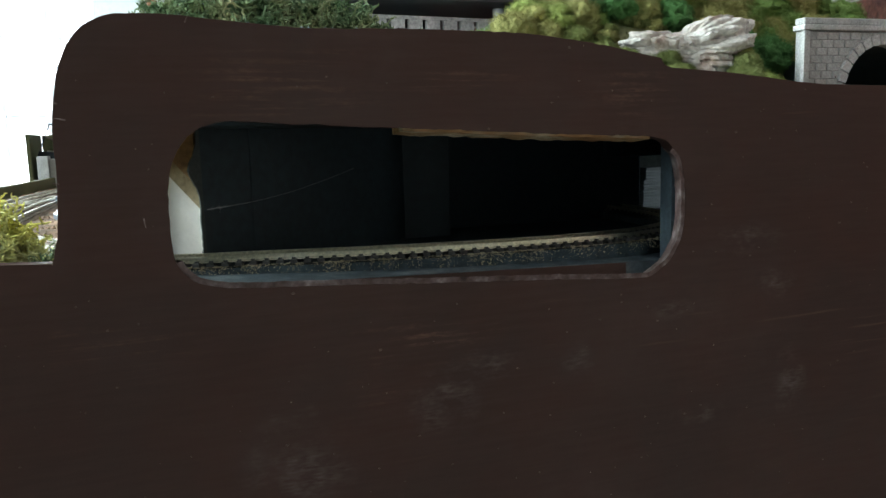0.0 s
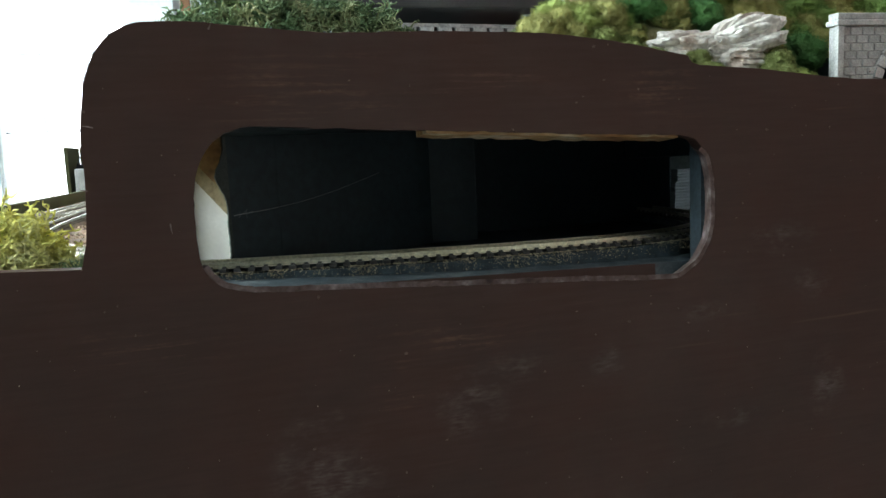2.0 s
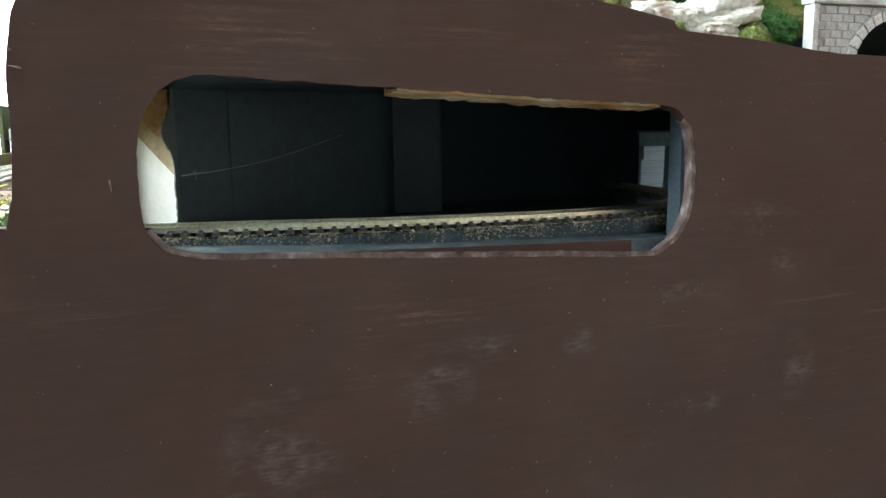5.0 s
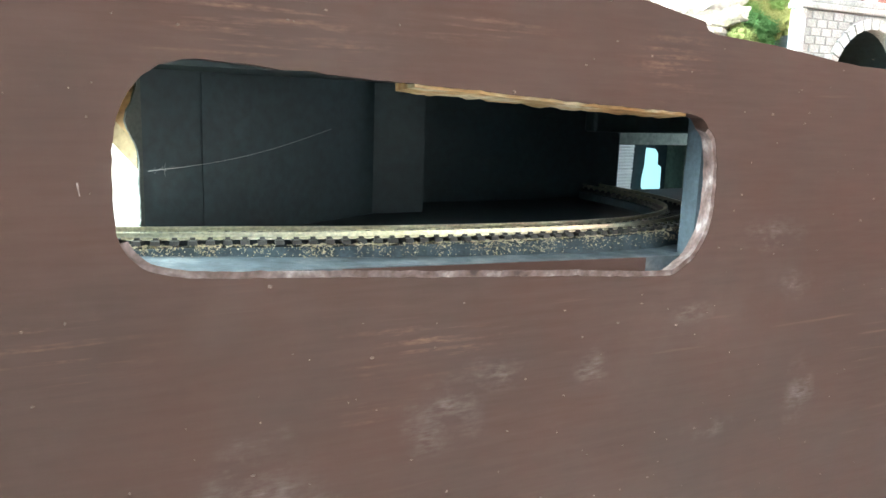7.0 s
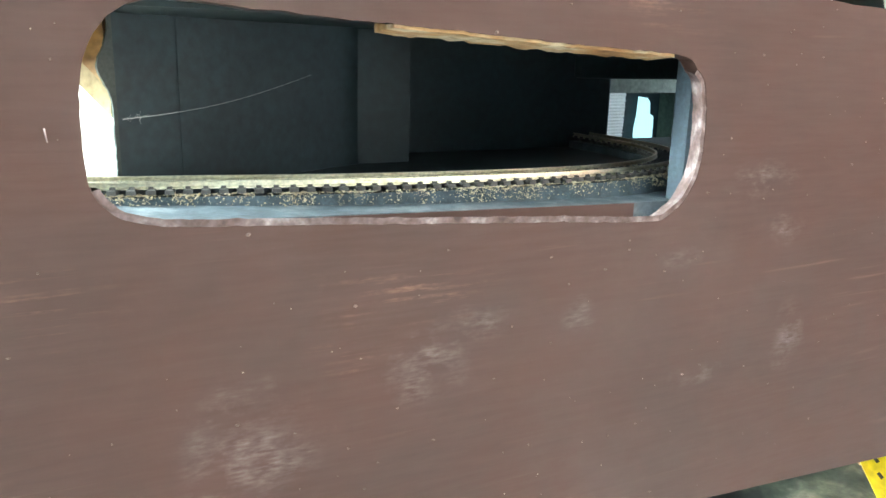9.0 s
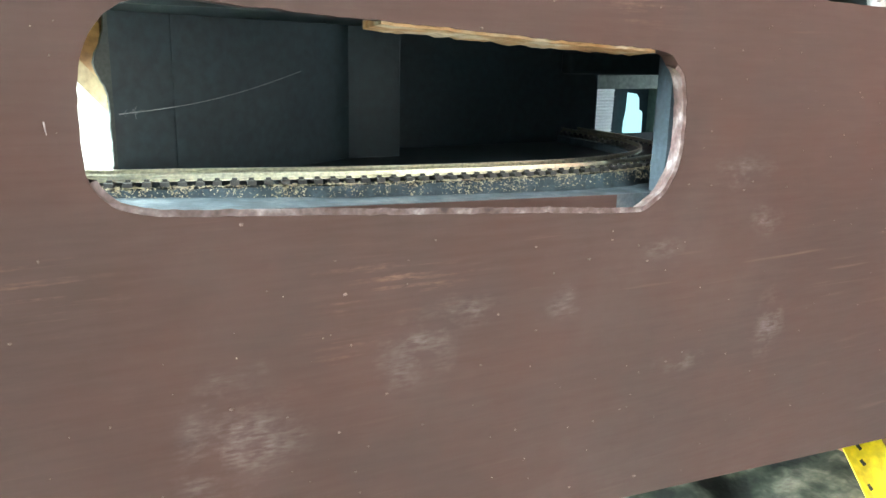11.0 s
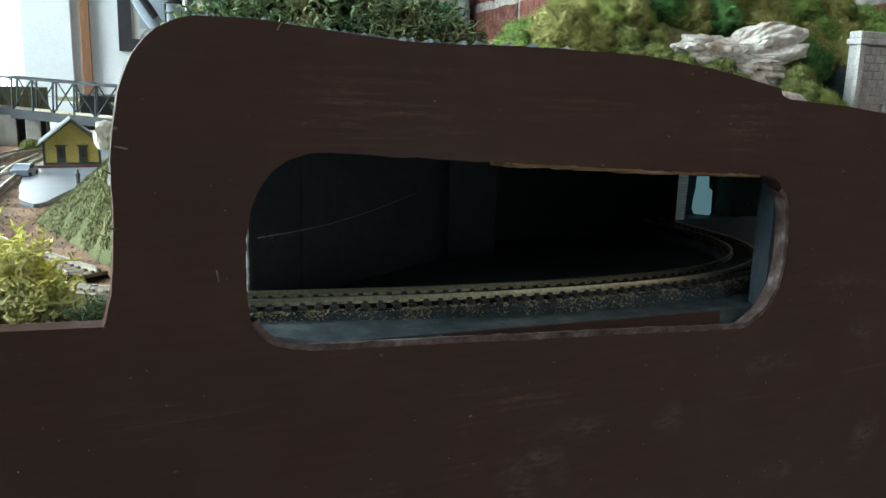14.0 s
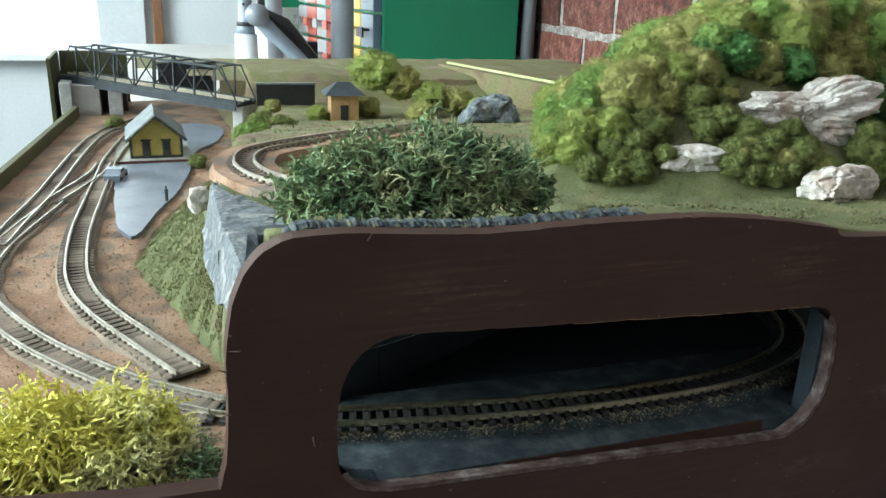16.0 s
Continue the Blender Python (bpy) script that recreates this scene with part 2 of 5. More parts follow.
WHITE_PAINT = material("white_gloss_paint", [(0.74, 0.76, 0.78), (0.8, 0.82, 0.83)], 4, 0.4, 0, 0.05, 90, tones=(0.95, 1.04))
BARE_PLASTER = material("bare_white_plaster", [(0.76, 0.73, 0.68), (0.86, 0.84, 0.80)], 60, 0.9, 0, 0.3, 500, tones=(0.96, 1.03))
FLOOR_MAT = material("worn_grey_floor", [(0.04, 0.037, 0.034), (0.075, 0.07, 0.063)], 5, 0.7, 0, 0.3, 60)
BRICK = material("worn_red_brick", [(0.035, 0.018, 0.015), (0.11, 0.034, 0.026), (0.165, 0.058, 0.042), (0.20, 0.10, 0.08), (0.40, 0.34, 0.30)], 55, 0.9, 0, 1.0, 230, spread=(0.28, 0.82), per_piece=0.28, tones=(0.5, 1.4))
MORTAR = material("pale_smeared_mortar", [(0.16, 0.14, 0.13), (0.30, 0.275, 0.26), (0.44, 0.42, 0.40)], 60, 0.95, 0, 1.0, 200, tones=(0.6, 1.25))
PIPE_GREY = material("blue_grey_metal_tube", [(0.26, 0.29, 0.33), (0.32, 0.35, 0.39)], 8, 0.4, 0.3, 0.03, 200, tones=(0.95, 1.04))
GREEN_PAINT = material("green_cabinet_enamel", [(0.010, 0.215, 0.112), (0.015, 0.255, 0.135)], 6, 0.45, 0, 0.05, 200, tones=(0.95, 1.04))
DARK = material("near_black_plastic", [(0.012, 0.013, 0.015), (0.03, 0.03, 0.034)], 20, 0.5, 0, 0.1, 300)
TOOL_GREY = material("blue_grey_tool_plastic", [(0.20, 0.25, 0.31), (0.28, 0.33, 0.39)], 20, 0.4, 0, 0.05, 300, tones=(0.94, 1.05))
ORANGE = material("orange_plastic", [(0.62, 0.17, 0.03), (0.7, 0.22, 0.05)], 20, 0.4, 0, 0.05, 300, tones=(0.94, 1.05))
BROWN_WOOD = material("brown_varnished_wood", [(0.16, 0.075, 0.035), (0.25, 0.12, 0.06)], 8, 0.5, 0, 0.1, 200, (1, 1, 0.1))
SHELF_GREY = material("pale_grey_laminate", [(0.42, 0.42, 0.40), (0.52, 0.52, 0.5)], 6, 0.5, 0, 0.05, 200, tones=(0.94, 1.05))
CLEAR_GREY = material("cloudy_clear_plastic", [(0.30, 0.32, 0.33), (0.5, 0.52, 0.53)], 25, 0.25, 0, 0.1, 200)
DRAWER = {k: material(k + "_drawer_plastic", [c, tuple(min(1, v * 1.15) for v in c)], 15, 0.4, 0, 0.05, 200, tones=(0.94, 1.05)) for k, c in (
    ("yellow", (0.52, 0.32, 0.015)), ("blue", (0.10, 0.155, 0.22)), ("red", (0.30, 0.05, 0.03)), ("white", (0.28, 0.29, 0.30)))}
PALE_TRIM = material("pale_yellow_green_strip", [(0.42, 0.45, 0.2), (0.52, 0.55, 0.3)], 30, 0.7, 0, 0.1, 300)
YELLOW_CASE = material("yellow_tape_enamel", [(0.68, 0.52, 0.01), (0.74, 0.58, 0.02)], 20, 0.35, 0, 0.02, 200)
CARPET = material("mottled_dark_cloth", [(0.015, 0.022, 0.018), (0.07, 0.085, 0.06), (0.26, 0.25, 0.19)], 42, 0.9, 0, 0.5, 300, spread=(0.4, 0.66))
COBWEB = material("grey_dusty_cobweb", [(0.22, 0.23, 0.22), (0.34, 0.34, 0.33)], 300, 0.9, 0, 0, 900)
OLIVE_GREY = material("olive_grey_board", [(0.10, 0.11, 0.085), (0.16, 0.165, 0.13)], 30, 0.8, 0, 0.2, 400)
# glow standing in for daylight; the board behind has no opening
GAP_GLOW = glow("cool_gap_glow", (0.45, 0.92, 1.0), 0.14)
# hidden fill glow, added to light the plaster support
HIDDEN_FILL = glow("cool_hidden_fill", (0.66, 0.86, 1.0), 2.6)
BROKEN_WOOD = material("broken_tan_wood", [(0.10, 0.05, 0.022), (0.34, 0.17, 0.06), (0.40, 0.24, 0.11), (0.52, 0.42, 0.28)], 85, 0.85, 0, 0.4, 500, (0.45, 1, 1), spread=(0.36, 0.62))
SHADE_BEIGE = material("pale_beige_shade", [(0.30, 0.22, 0.12), (0.38, 0.30, 0.18)], 60, 0.9, 0, 0.2, 500)
OUTSIDE = glow("bright_daylight_outside", (0.95, 0.98, 1.0), 4.5)
GLASS = bpy.data.materials.new("clear_window_glass")
GLASS.use_nodes = True
GLASS.node_tree.nodes["Principled BSDF"].inputs["Transmission Weight"].default_value = 1.0
GLASS.node_tree.nodes["Principled BSDF"].inputs["Roughness"].default_value = 0.02


# ---- mesh helpers ----
def part(name, bm, mat, parent=None, label="", smooth=False):
    mesh = bpy.data.meshes.new(name)
    bmesh.ops.recalc_face_normals(bm, faces=bm.faces[:])
    bm.to_mesh(mesh)
    bm.free()
    mesh.materials.append(mat)
    if smooth:
        for p in mesh.polygons:
            p.use_smooth = True
    ob = new(name, mesh)
    ob.parent = parent
    if label:
        tagged(ob, label)
    return ob


def thing(name, place=(0, 0, 0), turn=0.0, label="", category="", group="", kind=""):
    ob = new(name)
    ob.empty_display_size = 0.01
    ob.matrix_basis = pose(*place, 0, 0, turn)
    return tagged(ob, label, category, group, kind)


def box(bm, x0, x1, y0, y1, z0, z1, m=None):
    v = [bm.verts.new((x, y, z)) for x in (x0, x1) for y in (y0, y1) for z in (z0, z1)]
    for f in ((0, 1, 3, 2), (4, 6, 7, 5), (0, 4, 5, 1), (2, 3, 7, 6), (0, 2, 6, 4), (1, 5, 7, 3)):
        bm.faces.new([v[i] for i in f])
    if m is not None:
        bmesh.ops.transform(bm, matrix=m, verts=v)
    return v


def block(x0, x1, y0, y1, z0, z1, bevel=0.0, m=None):
    bm = bmesh.new()
    box(bm, x0, x1, y0, y1, z0, z1, m)
    if bevel:
        bmesh.ops.bevel(bm, geom=bm.edges[:], offset=bevel, segments=2, affect="EDGES", profile=0.5)
    return bm


def sweep(bm, points, radius, sides=6, close=True):
    """A round bar along the points; radius may be one number or one for each point."""
    rings, last = [], None
    for i, p in enumerate(points):
        p = Vector(p)
        a, c = Vector(points[max(0, i - 1)]), Vector(points[min(len(points) - 1, i + 1)])
        d = (c - a).normalized()
        up = Vector((0, 0, 1)) if abs(d.z) < 0.95 else Vector((1, 0, 0))
        s = d.cross(up).normalized()
        u = s.cross(d)
        r = radius[i] if isinstance(radius, (list, tuple)) else radius
        rings.append([bm.verts.new(p + r * (math.cos(k * math.tau / sides) * s + math.sin(k * math.tau / sides) * u)) for k in range(sides)])
    for a, c in zip(rings, rings[1:]):
        for k in range(sides):
            bm.faces.new((a[k], a[(k + 1) % sides], c[(k + 1) % sides], c[k]))
    if close:
        bm.faces.new(rings[0]), bm.faces.new(rings[-1])


def smooth_line(points, step=0.01, closed=False):
    """Points along a Catmull-Rom curve, about step apart."""
    pts = [Vector((*p, 0)[:3]) for p in points]
    n, out = len(pts), []
    for i in range(n if closed else n - 1):
        p0, p1, p2, p3 = (pts[(i + k) % n] if closed else pts[min(n - 1, max(0, i + k))] for k in (-1, 0, 1, 2))
        m = max(1, round((p2 - p1).length / step))
        for k in range(m):
            t = k / m
            out.append(0.5 * (2 * p1 + (p2 - p0) * t + (2 * p0 - 5 * p1 + 4 * p2 - p3) * t * t + (3 * p1 - p0 - 3 * p2 + p3) * t ** 3))
    return out if closed else out + [pts[-1]]


def lerp_table(x, table):
    """Straight-line interpolation in a table of (x, value)."""
    if x <= table[0][0]:
        return table[0][1]
    for (a, va), (c, vc) in zip(table, table[1:]):
        if x <= c:
            return va + (vc - va) * (x - a) / (c - a)
    return table[-1][1]


def ease(t):
    t = min(1.0, max(0.0, t))
    return t * t * (3 - 2 * t)


def fractal(x, y, z=0.0, octaves=4):
    return noise.fractal(Vector((x, y, z)), 0.9, 2.1, octaves)


# ---- the room ----
def wall_x(y):
    """The brick wall runs a little askew to the panel."""
    return 0.485 + 0.1405 * y


def room():
    part("floor", block(WEST - 0.1, 1.1, SOUTH - 0.1, NORTH + 0.1, FLOOR - 0.1, FLOOR), FLOOR_MAT)
    part("ceiling", block(WEST - 0.1, 1.1, SOUTH - 0.1, NORTH + 0.1, CEILING, CEILING + 0.1), WHITE_PAINT)

    def wall_with_hole(name, along, lo, hi, at, a0, a1, z0, z1):
        bm = bmesh.new()
        for p, q, r, s in ((lo, a0, FLOOR, CEILING), (a1, hi, FLOOR, CEILING), (a0, a1, FLOOR, z0), (a0, a1, z1, CEILING)):
            if along == "x":
                box(bm, p, q, at, at + 0.1, r, s)
            else:
                box(bm, at - 0.1, at, p, q, r, s)
        return tagged(part(name, bm, WALL_PAINT), "painted pale wall with a window opening", "wall", kind="structure")

    # the west opening is unseen, made to hold the added lamps
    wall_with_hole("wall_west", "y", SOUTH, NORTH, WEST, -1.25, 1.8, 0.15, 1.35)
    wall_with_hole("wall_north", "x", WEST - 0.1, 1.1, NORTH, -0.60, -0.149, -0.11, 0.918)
    tagged(part("wall_south", block(WEST - 0.1, 0.3, SOUTH - 0.1, SOUTH, FLOOR, CEILING), WALL_PAINT), "plain painted pale wall", "wall", kind="structure")
    for name, data in (("floor", "worn grey floor of the room"), ("ceiling", "white painted ceiling of the room")):
        tagged(bpy.data.objects[name], data, name, kind="structure")


room()


def panes(name, x0, x1, y, z0, z1, columns, rows, axis="x"):
    """A window: outer frame, glazing bars and panes, in the wall's opening."""
    top = thing(name, (0, 0, 0), 0, "white wooden window with glazing bars and bright daylight", "window", kind="structure")
    at = pose(0, 0, 0) if axis == "x" else pose(y, 0, 0, 0, 0, 90) @ pose(0, 0, 0)
    yy = y if axis == "x" else 0.0
    bm = bmesh.new()
    w = 0.03
    for a in ((x0, x0 + w, z0, z1), (x1 - w, x1, z0, z1), (x0 + w, x1 - w, z0, z0 + w), (x0 + w, x1 - w, z1 - w, z1)):
        box(bm, a[0], a[1], yy + 0.02, yy + 0.06, a[2], a[3], at)
    part("window_frame", bm, WHITE_PAINT, top)
    for i in range(1, columns):
        c = x0 + (x1 - x0) * i / columns
        part("glazing_bar", block(c - 0.005, c + 0.005, yy + 0.03, yy + 0.05, z0 + w, z1 - w, 0, at), WHITE_PAINT, top)
    for i in range(1, rows):
        c = z0 + (z1 - z0) * i / rows
        part("glazing_bar", block(x0 + w, x1 - w, yy + 0.032, yy + 0.048, c - 0.005, c + 0.005, 0, at), WHITE_PAINT, top)
    pane = part("pane", block(x0 + w, x1 - w, yy + 0.039, yy + 0.041, z0 + w, z1 - w, 0, at), GLASS, top)
    pane.visible_shadow = False
    return top


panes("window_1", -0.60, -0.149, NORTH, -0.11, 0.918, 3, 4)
# unseen west window, assumed as the source of the side light
panes("assumed_window_2", -1.25, 1.8, WEST, 0.15, 1.35, 7, 2, "y")
tagged(part("backdrop", block(-3.4, 1.6, NORTH + 0.9, NORTH + 0.92, -1.2, 2.2), OUTSIDE), "bright overexposed daylight outside the window", "sky", kind="structure")


def lattice():
    """A white garden trellis outside the window, seen against the glare."""
    top = thing("trellis", (-0.16, NORTH + 0.35, FLOOR), 0, "white wooden lattice trellis standing outside the window", "trellis")
    bm = bmesh.new()
    box(bm, -0.20, -0.18, 0, 0.02, 0, 2.2), box(bm, 0.18, 0.2, 0, 0.02, 0, 2.2)
    part("frame", bm, WHITE_PAINT, top)
    for i in range(9):
        for s in (-1, 1):
            z = 1.0 + i * 0.12
            bm = bmesh.new()
            sweep(bm, [(-0.19 * s, 0.01, z), (0.19 * s, 0.01, z + 0.38)], 0.007, 4)
            part("slat", bm, WHITE_PAINT, top)


lattice()


def north_wall_trim():
    """Flat pilaster beside the window and a brown varnished strip over the joint."""
    bm = block(-0.149, -0.005, NORTH - 0.03, NORTH - 0.001, FLOOR, CEILING, 0.003)
    tagged(part("trim", bm, WALL_PAINT), "pale blue painted board beside the window", "trim", kind="structure")
    bm = block(0.018, 0.05, NORTH - 0.04, NORTH - 0.001, FLOOR, CEILING, 0.004)
    tagged(part("trim", bm, BROWN_WOOD), "brown varnished wooden strip on the wall", "trim", kind="structure")
    bm = block(-0.62, -0.15, NORTH - 0.07, NORTH - 0.002, -0.135, -0.112, 0.004)
    tagged(part("window_sill", bm, WHITE_PAINT), "white painted window sill with a rounded edge", "window sill", kind="structure")


north_wall_trim()


def picture():
    top = thing("picture", (0.30, NORTH - 0.004, 0.165), 0, "framed dark picture in a black wooden frame", "picture")
    bm = bmesh.new()
    for a in ((-0.165, -0.125, 0, 0.42), (0.125, 0.165, 0, 0.42), (-0.125, 0.125, 0, 0.04), (-0.125, 0.125, 0.38, 0.42)):
        box(bm, a[0], a[1], -0.025, 0, a[2], a[3])
    part("frame", bm, DARK, top)
    part("mount", block(-0.125, 0.125, -0.010, -0.002, 0.04, 0.38), SHELF_GREY, top)
    part("print", block(-0.10, 0.125, -0.014, -0.0105, 0.075, 0.36), TOOL_GREY, top, "blue-grey print")
    part("print", block(-0.02, 0.10, -0.018, -0.0145, 0.10, 0.21), DARK, top, "dark shape on the print")


picture()


# ---- things behind the model ----
def bench():
    top = thing("workbench", (0, 0, FLOOR), 0, "plain grey workbench standing behind the model railway", "workbench")
    z = -0.03 - FLOOR
    part("worktop", block(-0.1, 0.60, 0.86, 2.0, z - 0.03, z, 0.003), SHELF_GREY, top)
    for x, y in ((-0.05, 0.9), (0.54, 0.9), (-0.05, 1.95), (0.54, 1.95)):
        part("leg", block(x - 0.025, x + 0.025, y - 0.025, y + 0.025, 0, z - 0.031, 0.003), BROWN_WOOD, top)


bench()
BENCH = -0.03


def shelving():
    top = thing("shelving_unit", (0, 0, BENCH), 0, "dark shelf on blue-grey metal tube posts", "shelving")
    for x, y, r in ((0.268, 1.1, 0.0185), (0.225, 1.5, 0.0165), (0.617, 1.13, 0.012), (0.62, 1.5, 0.016)):
        bm = bmesh.new()
        sweep(bm, [(x, y, 0.0), (x, y, 0.62)], r, 20)
        part("post", bm, PIPE_GREY, top, smooth=True)
    part("shelf", block(0.19, 0.66, 1.06, 1.58, 0.30, 0.33, 0.003), DARK, top)
    part("back_panel", block(0.30, 0.655, 1.54, 1.575, 0.02, 0.299), DARK, top)
    part("side_panel", block(0.19, 0.222, 1.44, 1.56, 0.20, 0.299, 0.003), SHELF_GREY, top)


shelving()


def drawer_cabinet():
    """A cabinet of small coloured drawers; its green side faces the model, its drawers face the window."""
    top = thing("drawer_cabinet", (0.337, 1.1, BENCH), 5, "green steel cabinet with small yellow, blue and red plastic drawers", "cabinet")
    part("body", block(0.0, 0.256, 0.0, 0.46, 0, 0.244, 0.002), GREEN_PAINT, top)
    colors = ("blue", "yellow", "white", "red", "white", "red", "white")
    h = 0.059
    for row in range(4):
        for col, key in enumerate(colors):
            if row == 3 and col > 5:
                continue
            y = 0.006 + col * 0.063
            z = 0.004 + row * (h + 0.001)
            d = part("drawer", block(-0.016, -0.0005, y, y + 0.059, z, z + h - 0.004, 0.002), DRAWER[key], top, key + " drawer front")
            bm = block(-0.028, -0.0165, y + 0.016, y + 0.043, z + 0.028, z + 0.032)
            box(bm, -0.030, -0.0265, y + 0.016, y + 0.043, z + 0.018, z + 0.034)
            part("pull", bm, DRAWER[key] if key != "blue" else DARK, d)
    tray = thing("tray", (0.337, 1.1, BENCH + 0.2445), 5, "cloudy clear plastic tray lying on the cabinet", "tray")
    bm = bmesh.new()
    box(bm, -0.045, 0.265, 0.0, 0.40, 0.0, 0.008)
    for i in range(9):
        x = -0.04 + i * 0.034
        box(bm, x, x + 0.026, -0.004, 0.004, 0.004, 0.03)
    box(bm, -0.05, 0.28, -0.006, 0.0, 0.03, 0.036)
    part("body", bm, CLEAR_GREY, tray)


drawer_cabinet()


def small_boxes():
    """Boxes and a carton behind the tube posts."""
    for x, y, z, w, d, h, mat, name, label in (
            (0.262, 1.62, 0.0, 0.10, 0.12, 0.11, SHELF_GREY, "carton", "white cardboard carton on the workbench"),
            (0.272, 1.64, 0.1105, 0.07, 0.07, 0.035, GREEN_PAINT, "small_box", "small green box on a white carton"),
            (0.22, 1.18, 0.0, 0.045, 0.02, 0.07, DARK, "small_box", "small black box on the workbench")):
        t = thing(name, (x, y, BENCH + z), 8, label, "box")
        part("body", block(-w / 2, w / 2, -d / 2, d / 2, 0, h, 0.002), mat, t)


small_boxes()


def tool():
    """A grey hand tool on an upright stand, with a bent arm and orange trim."""
    top = thing("stand_tool", (0.118, 1.12, BENCH), 0, "blue-grey upright tool with a jointed arm and orange trim", "tool")
    bm = bmesh.new()
    sweep(bm, [(0, 0, 0), (0, 0, 0.005), (0, 0, 0.006), (0, 0, 0.085)], [0.03, 0.03, 0.019, 0.017], 16)
    part("base", bm, WHITE_PAINT, top, "white plastic base", True)
    bm = bmesh.new()
    sweep(bm, [(0, 0, 0.0855), (0, 0, 0.095), (0, 0, 0.10), (0, 0, 0.215), (0.001, 0, 0.22), (0.003, 0, 0.275), (0.0, 0, 0.295), (-0.01, 0, 0.31)], [0.014, 0.014, 0.0105, 0.0105, 0.0135, 0.0145, 0.0125, 0.007], 14)
    part("column", bm, TOOL_GREY, top, smooth=True)
    bm = bmesh.new()
    sweep(bm, [(-0.004, 0, 0.3), (-0.035, 0, 0.312), (-0.05, 0, 0.30)], [0.009, 0.010, 0.006], 10)
    part("handle", bm, SHELF_GREY, top, "pale grey handle", True)
    part("grip", block(0.0190, 0.030, -0.010, 0.010, 0.10, 0.250, 0.003), DARK, top, "black grip")
    part("button", block(0.022, 0.036, -0.008, 0.008, 0.235, 0.262, 0.003), ORANGE, top, "orange button")
    bm = bmesh.new()
    sweep(bm, [(-0.062, -0.02, 0.315), (-0.077, -0.02, 0.295), (-0.079, -0.02, 0.262), (-0.060, -0.02, 0.228), (-0.036, -0.02, 0.19), (-0.014, -0.015, 0.155)], [0.006, 0.0065, 0.007, 0.010, 0.012, 0.007], 10)
    part("arm", bm, TOOL_GREY, top, smooth=True)
    bm = bmesh.new()
    sweep(bm, [(-0.070, -0.027, 0.300), (-0.073, -0.028, 0.262), (-0.055, -0.032, 0.226), (-0.030, -0.033, 0.188)], [0.004, 0.0045, 0.006, 0.005], 8)
    part("arm_grip", bm, DARK, top, "black rubber insert of the arm", True)
    for z in (0.100, 0.150, 0.215):
        bm = bmesh.new()
        sweep(bm, [(0, 0, z - 0.003), (0, 0, z + 0.003)], 0.0135, 18)
        part("collar", bm, DARK, top, "dark collar", True)
    for z in (0.130, 0.180, 0.245, 0.270):
        bm = bmesh.new()
        sweep(bm, [(-0.004, -0.0165, z), (-0.004, -0.009, z)], 0.0022, 10)
        part("screw", bm, DARK, top)
    bm = bmesh.new()
    sweep(bm, [(-0.044, -0.022, 0.290), (-0.022, -0.022, 0.272), (-0.016, -0.020, 0.25)], 0.0042, 8)
    part("trigger", bm, ORANGE, top, "orange lever", True)
    bm = bmesh.new()
    sweep(bm, [(0.014, -0.02, 0.115), (0.036, -0.02, 0.09), (0.085, -0.02, 0.045), (0.105, -0.02, 0.0085)], [0.013, 0.012, 0.010, 0.008], 12)
    part("lower_arm", bm, TOOL_GREY, top, smooth=True)
    bm = bmesh.new()
    sweep(bm, [(0.03, 0.0, 0.118), (0.06, 0.0, 0.10), (0.12, 0.0, 0.03)], [0.006, 0.012, 0.008], 8)
    part("blade_guard", bm, DARK, top, "black guard", True)
    bm = bmesh.new()
    sweep(bm, [(0.014, -0.040, 0.115), (0.014, -0.018, 0.115)], 0.017, 18)
    part("joint", bm, PIPE_GREY, top, smooth=True)


tool()


# ---- the brown front panel with its long window ----
SLOPE = -0.083


def panel_top(x):
    return lerp_table(x, [(-0.6, 0.035), (-0.09, 0.014), (-0.06, 0.009), (-0.0376, 0.0075), (-0.037, 0.06), (-0.0255, 0.0725), (-0.012, 0.078), (0.02, 0.076),
                          (0.042, 0.0745), (0.097, 0.0745), (0.139, 0.0715), (0.169, 0.0662), (0.2, 0.0612), (0.277, 0.056), (0.5, 0.05)])


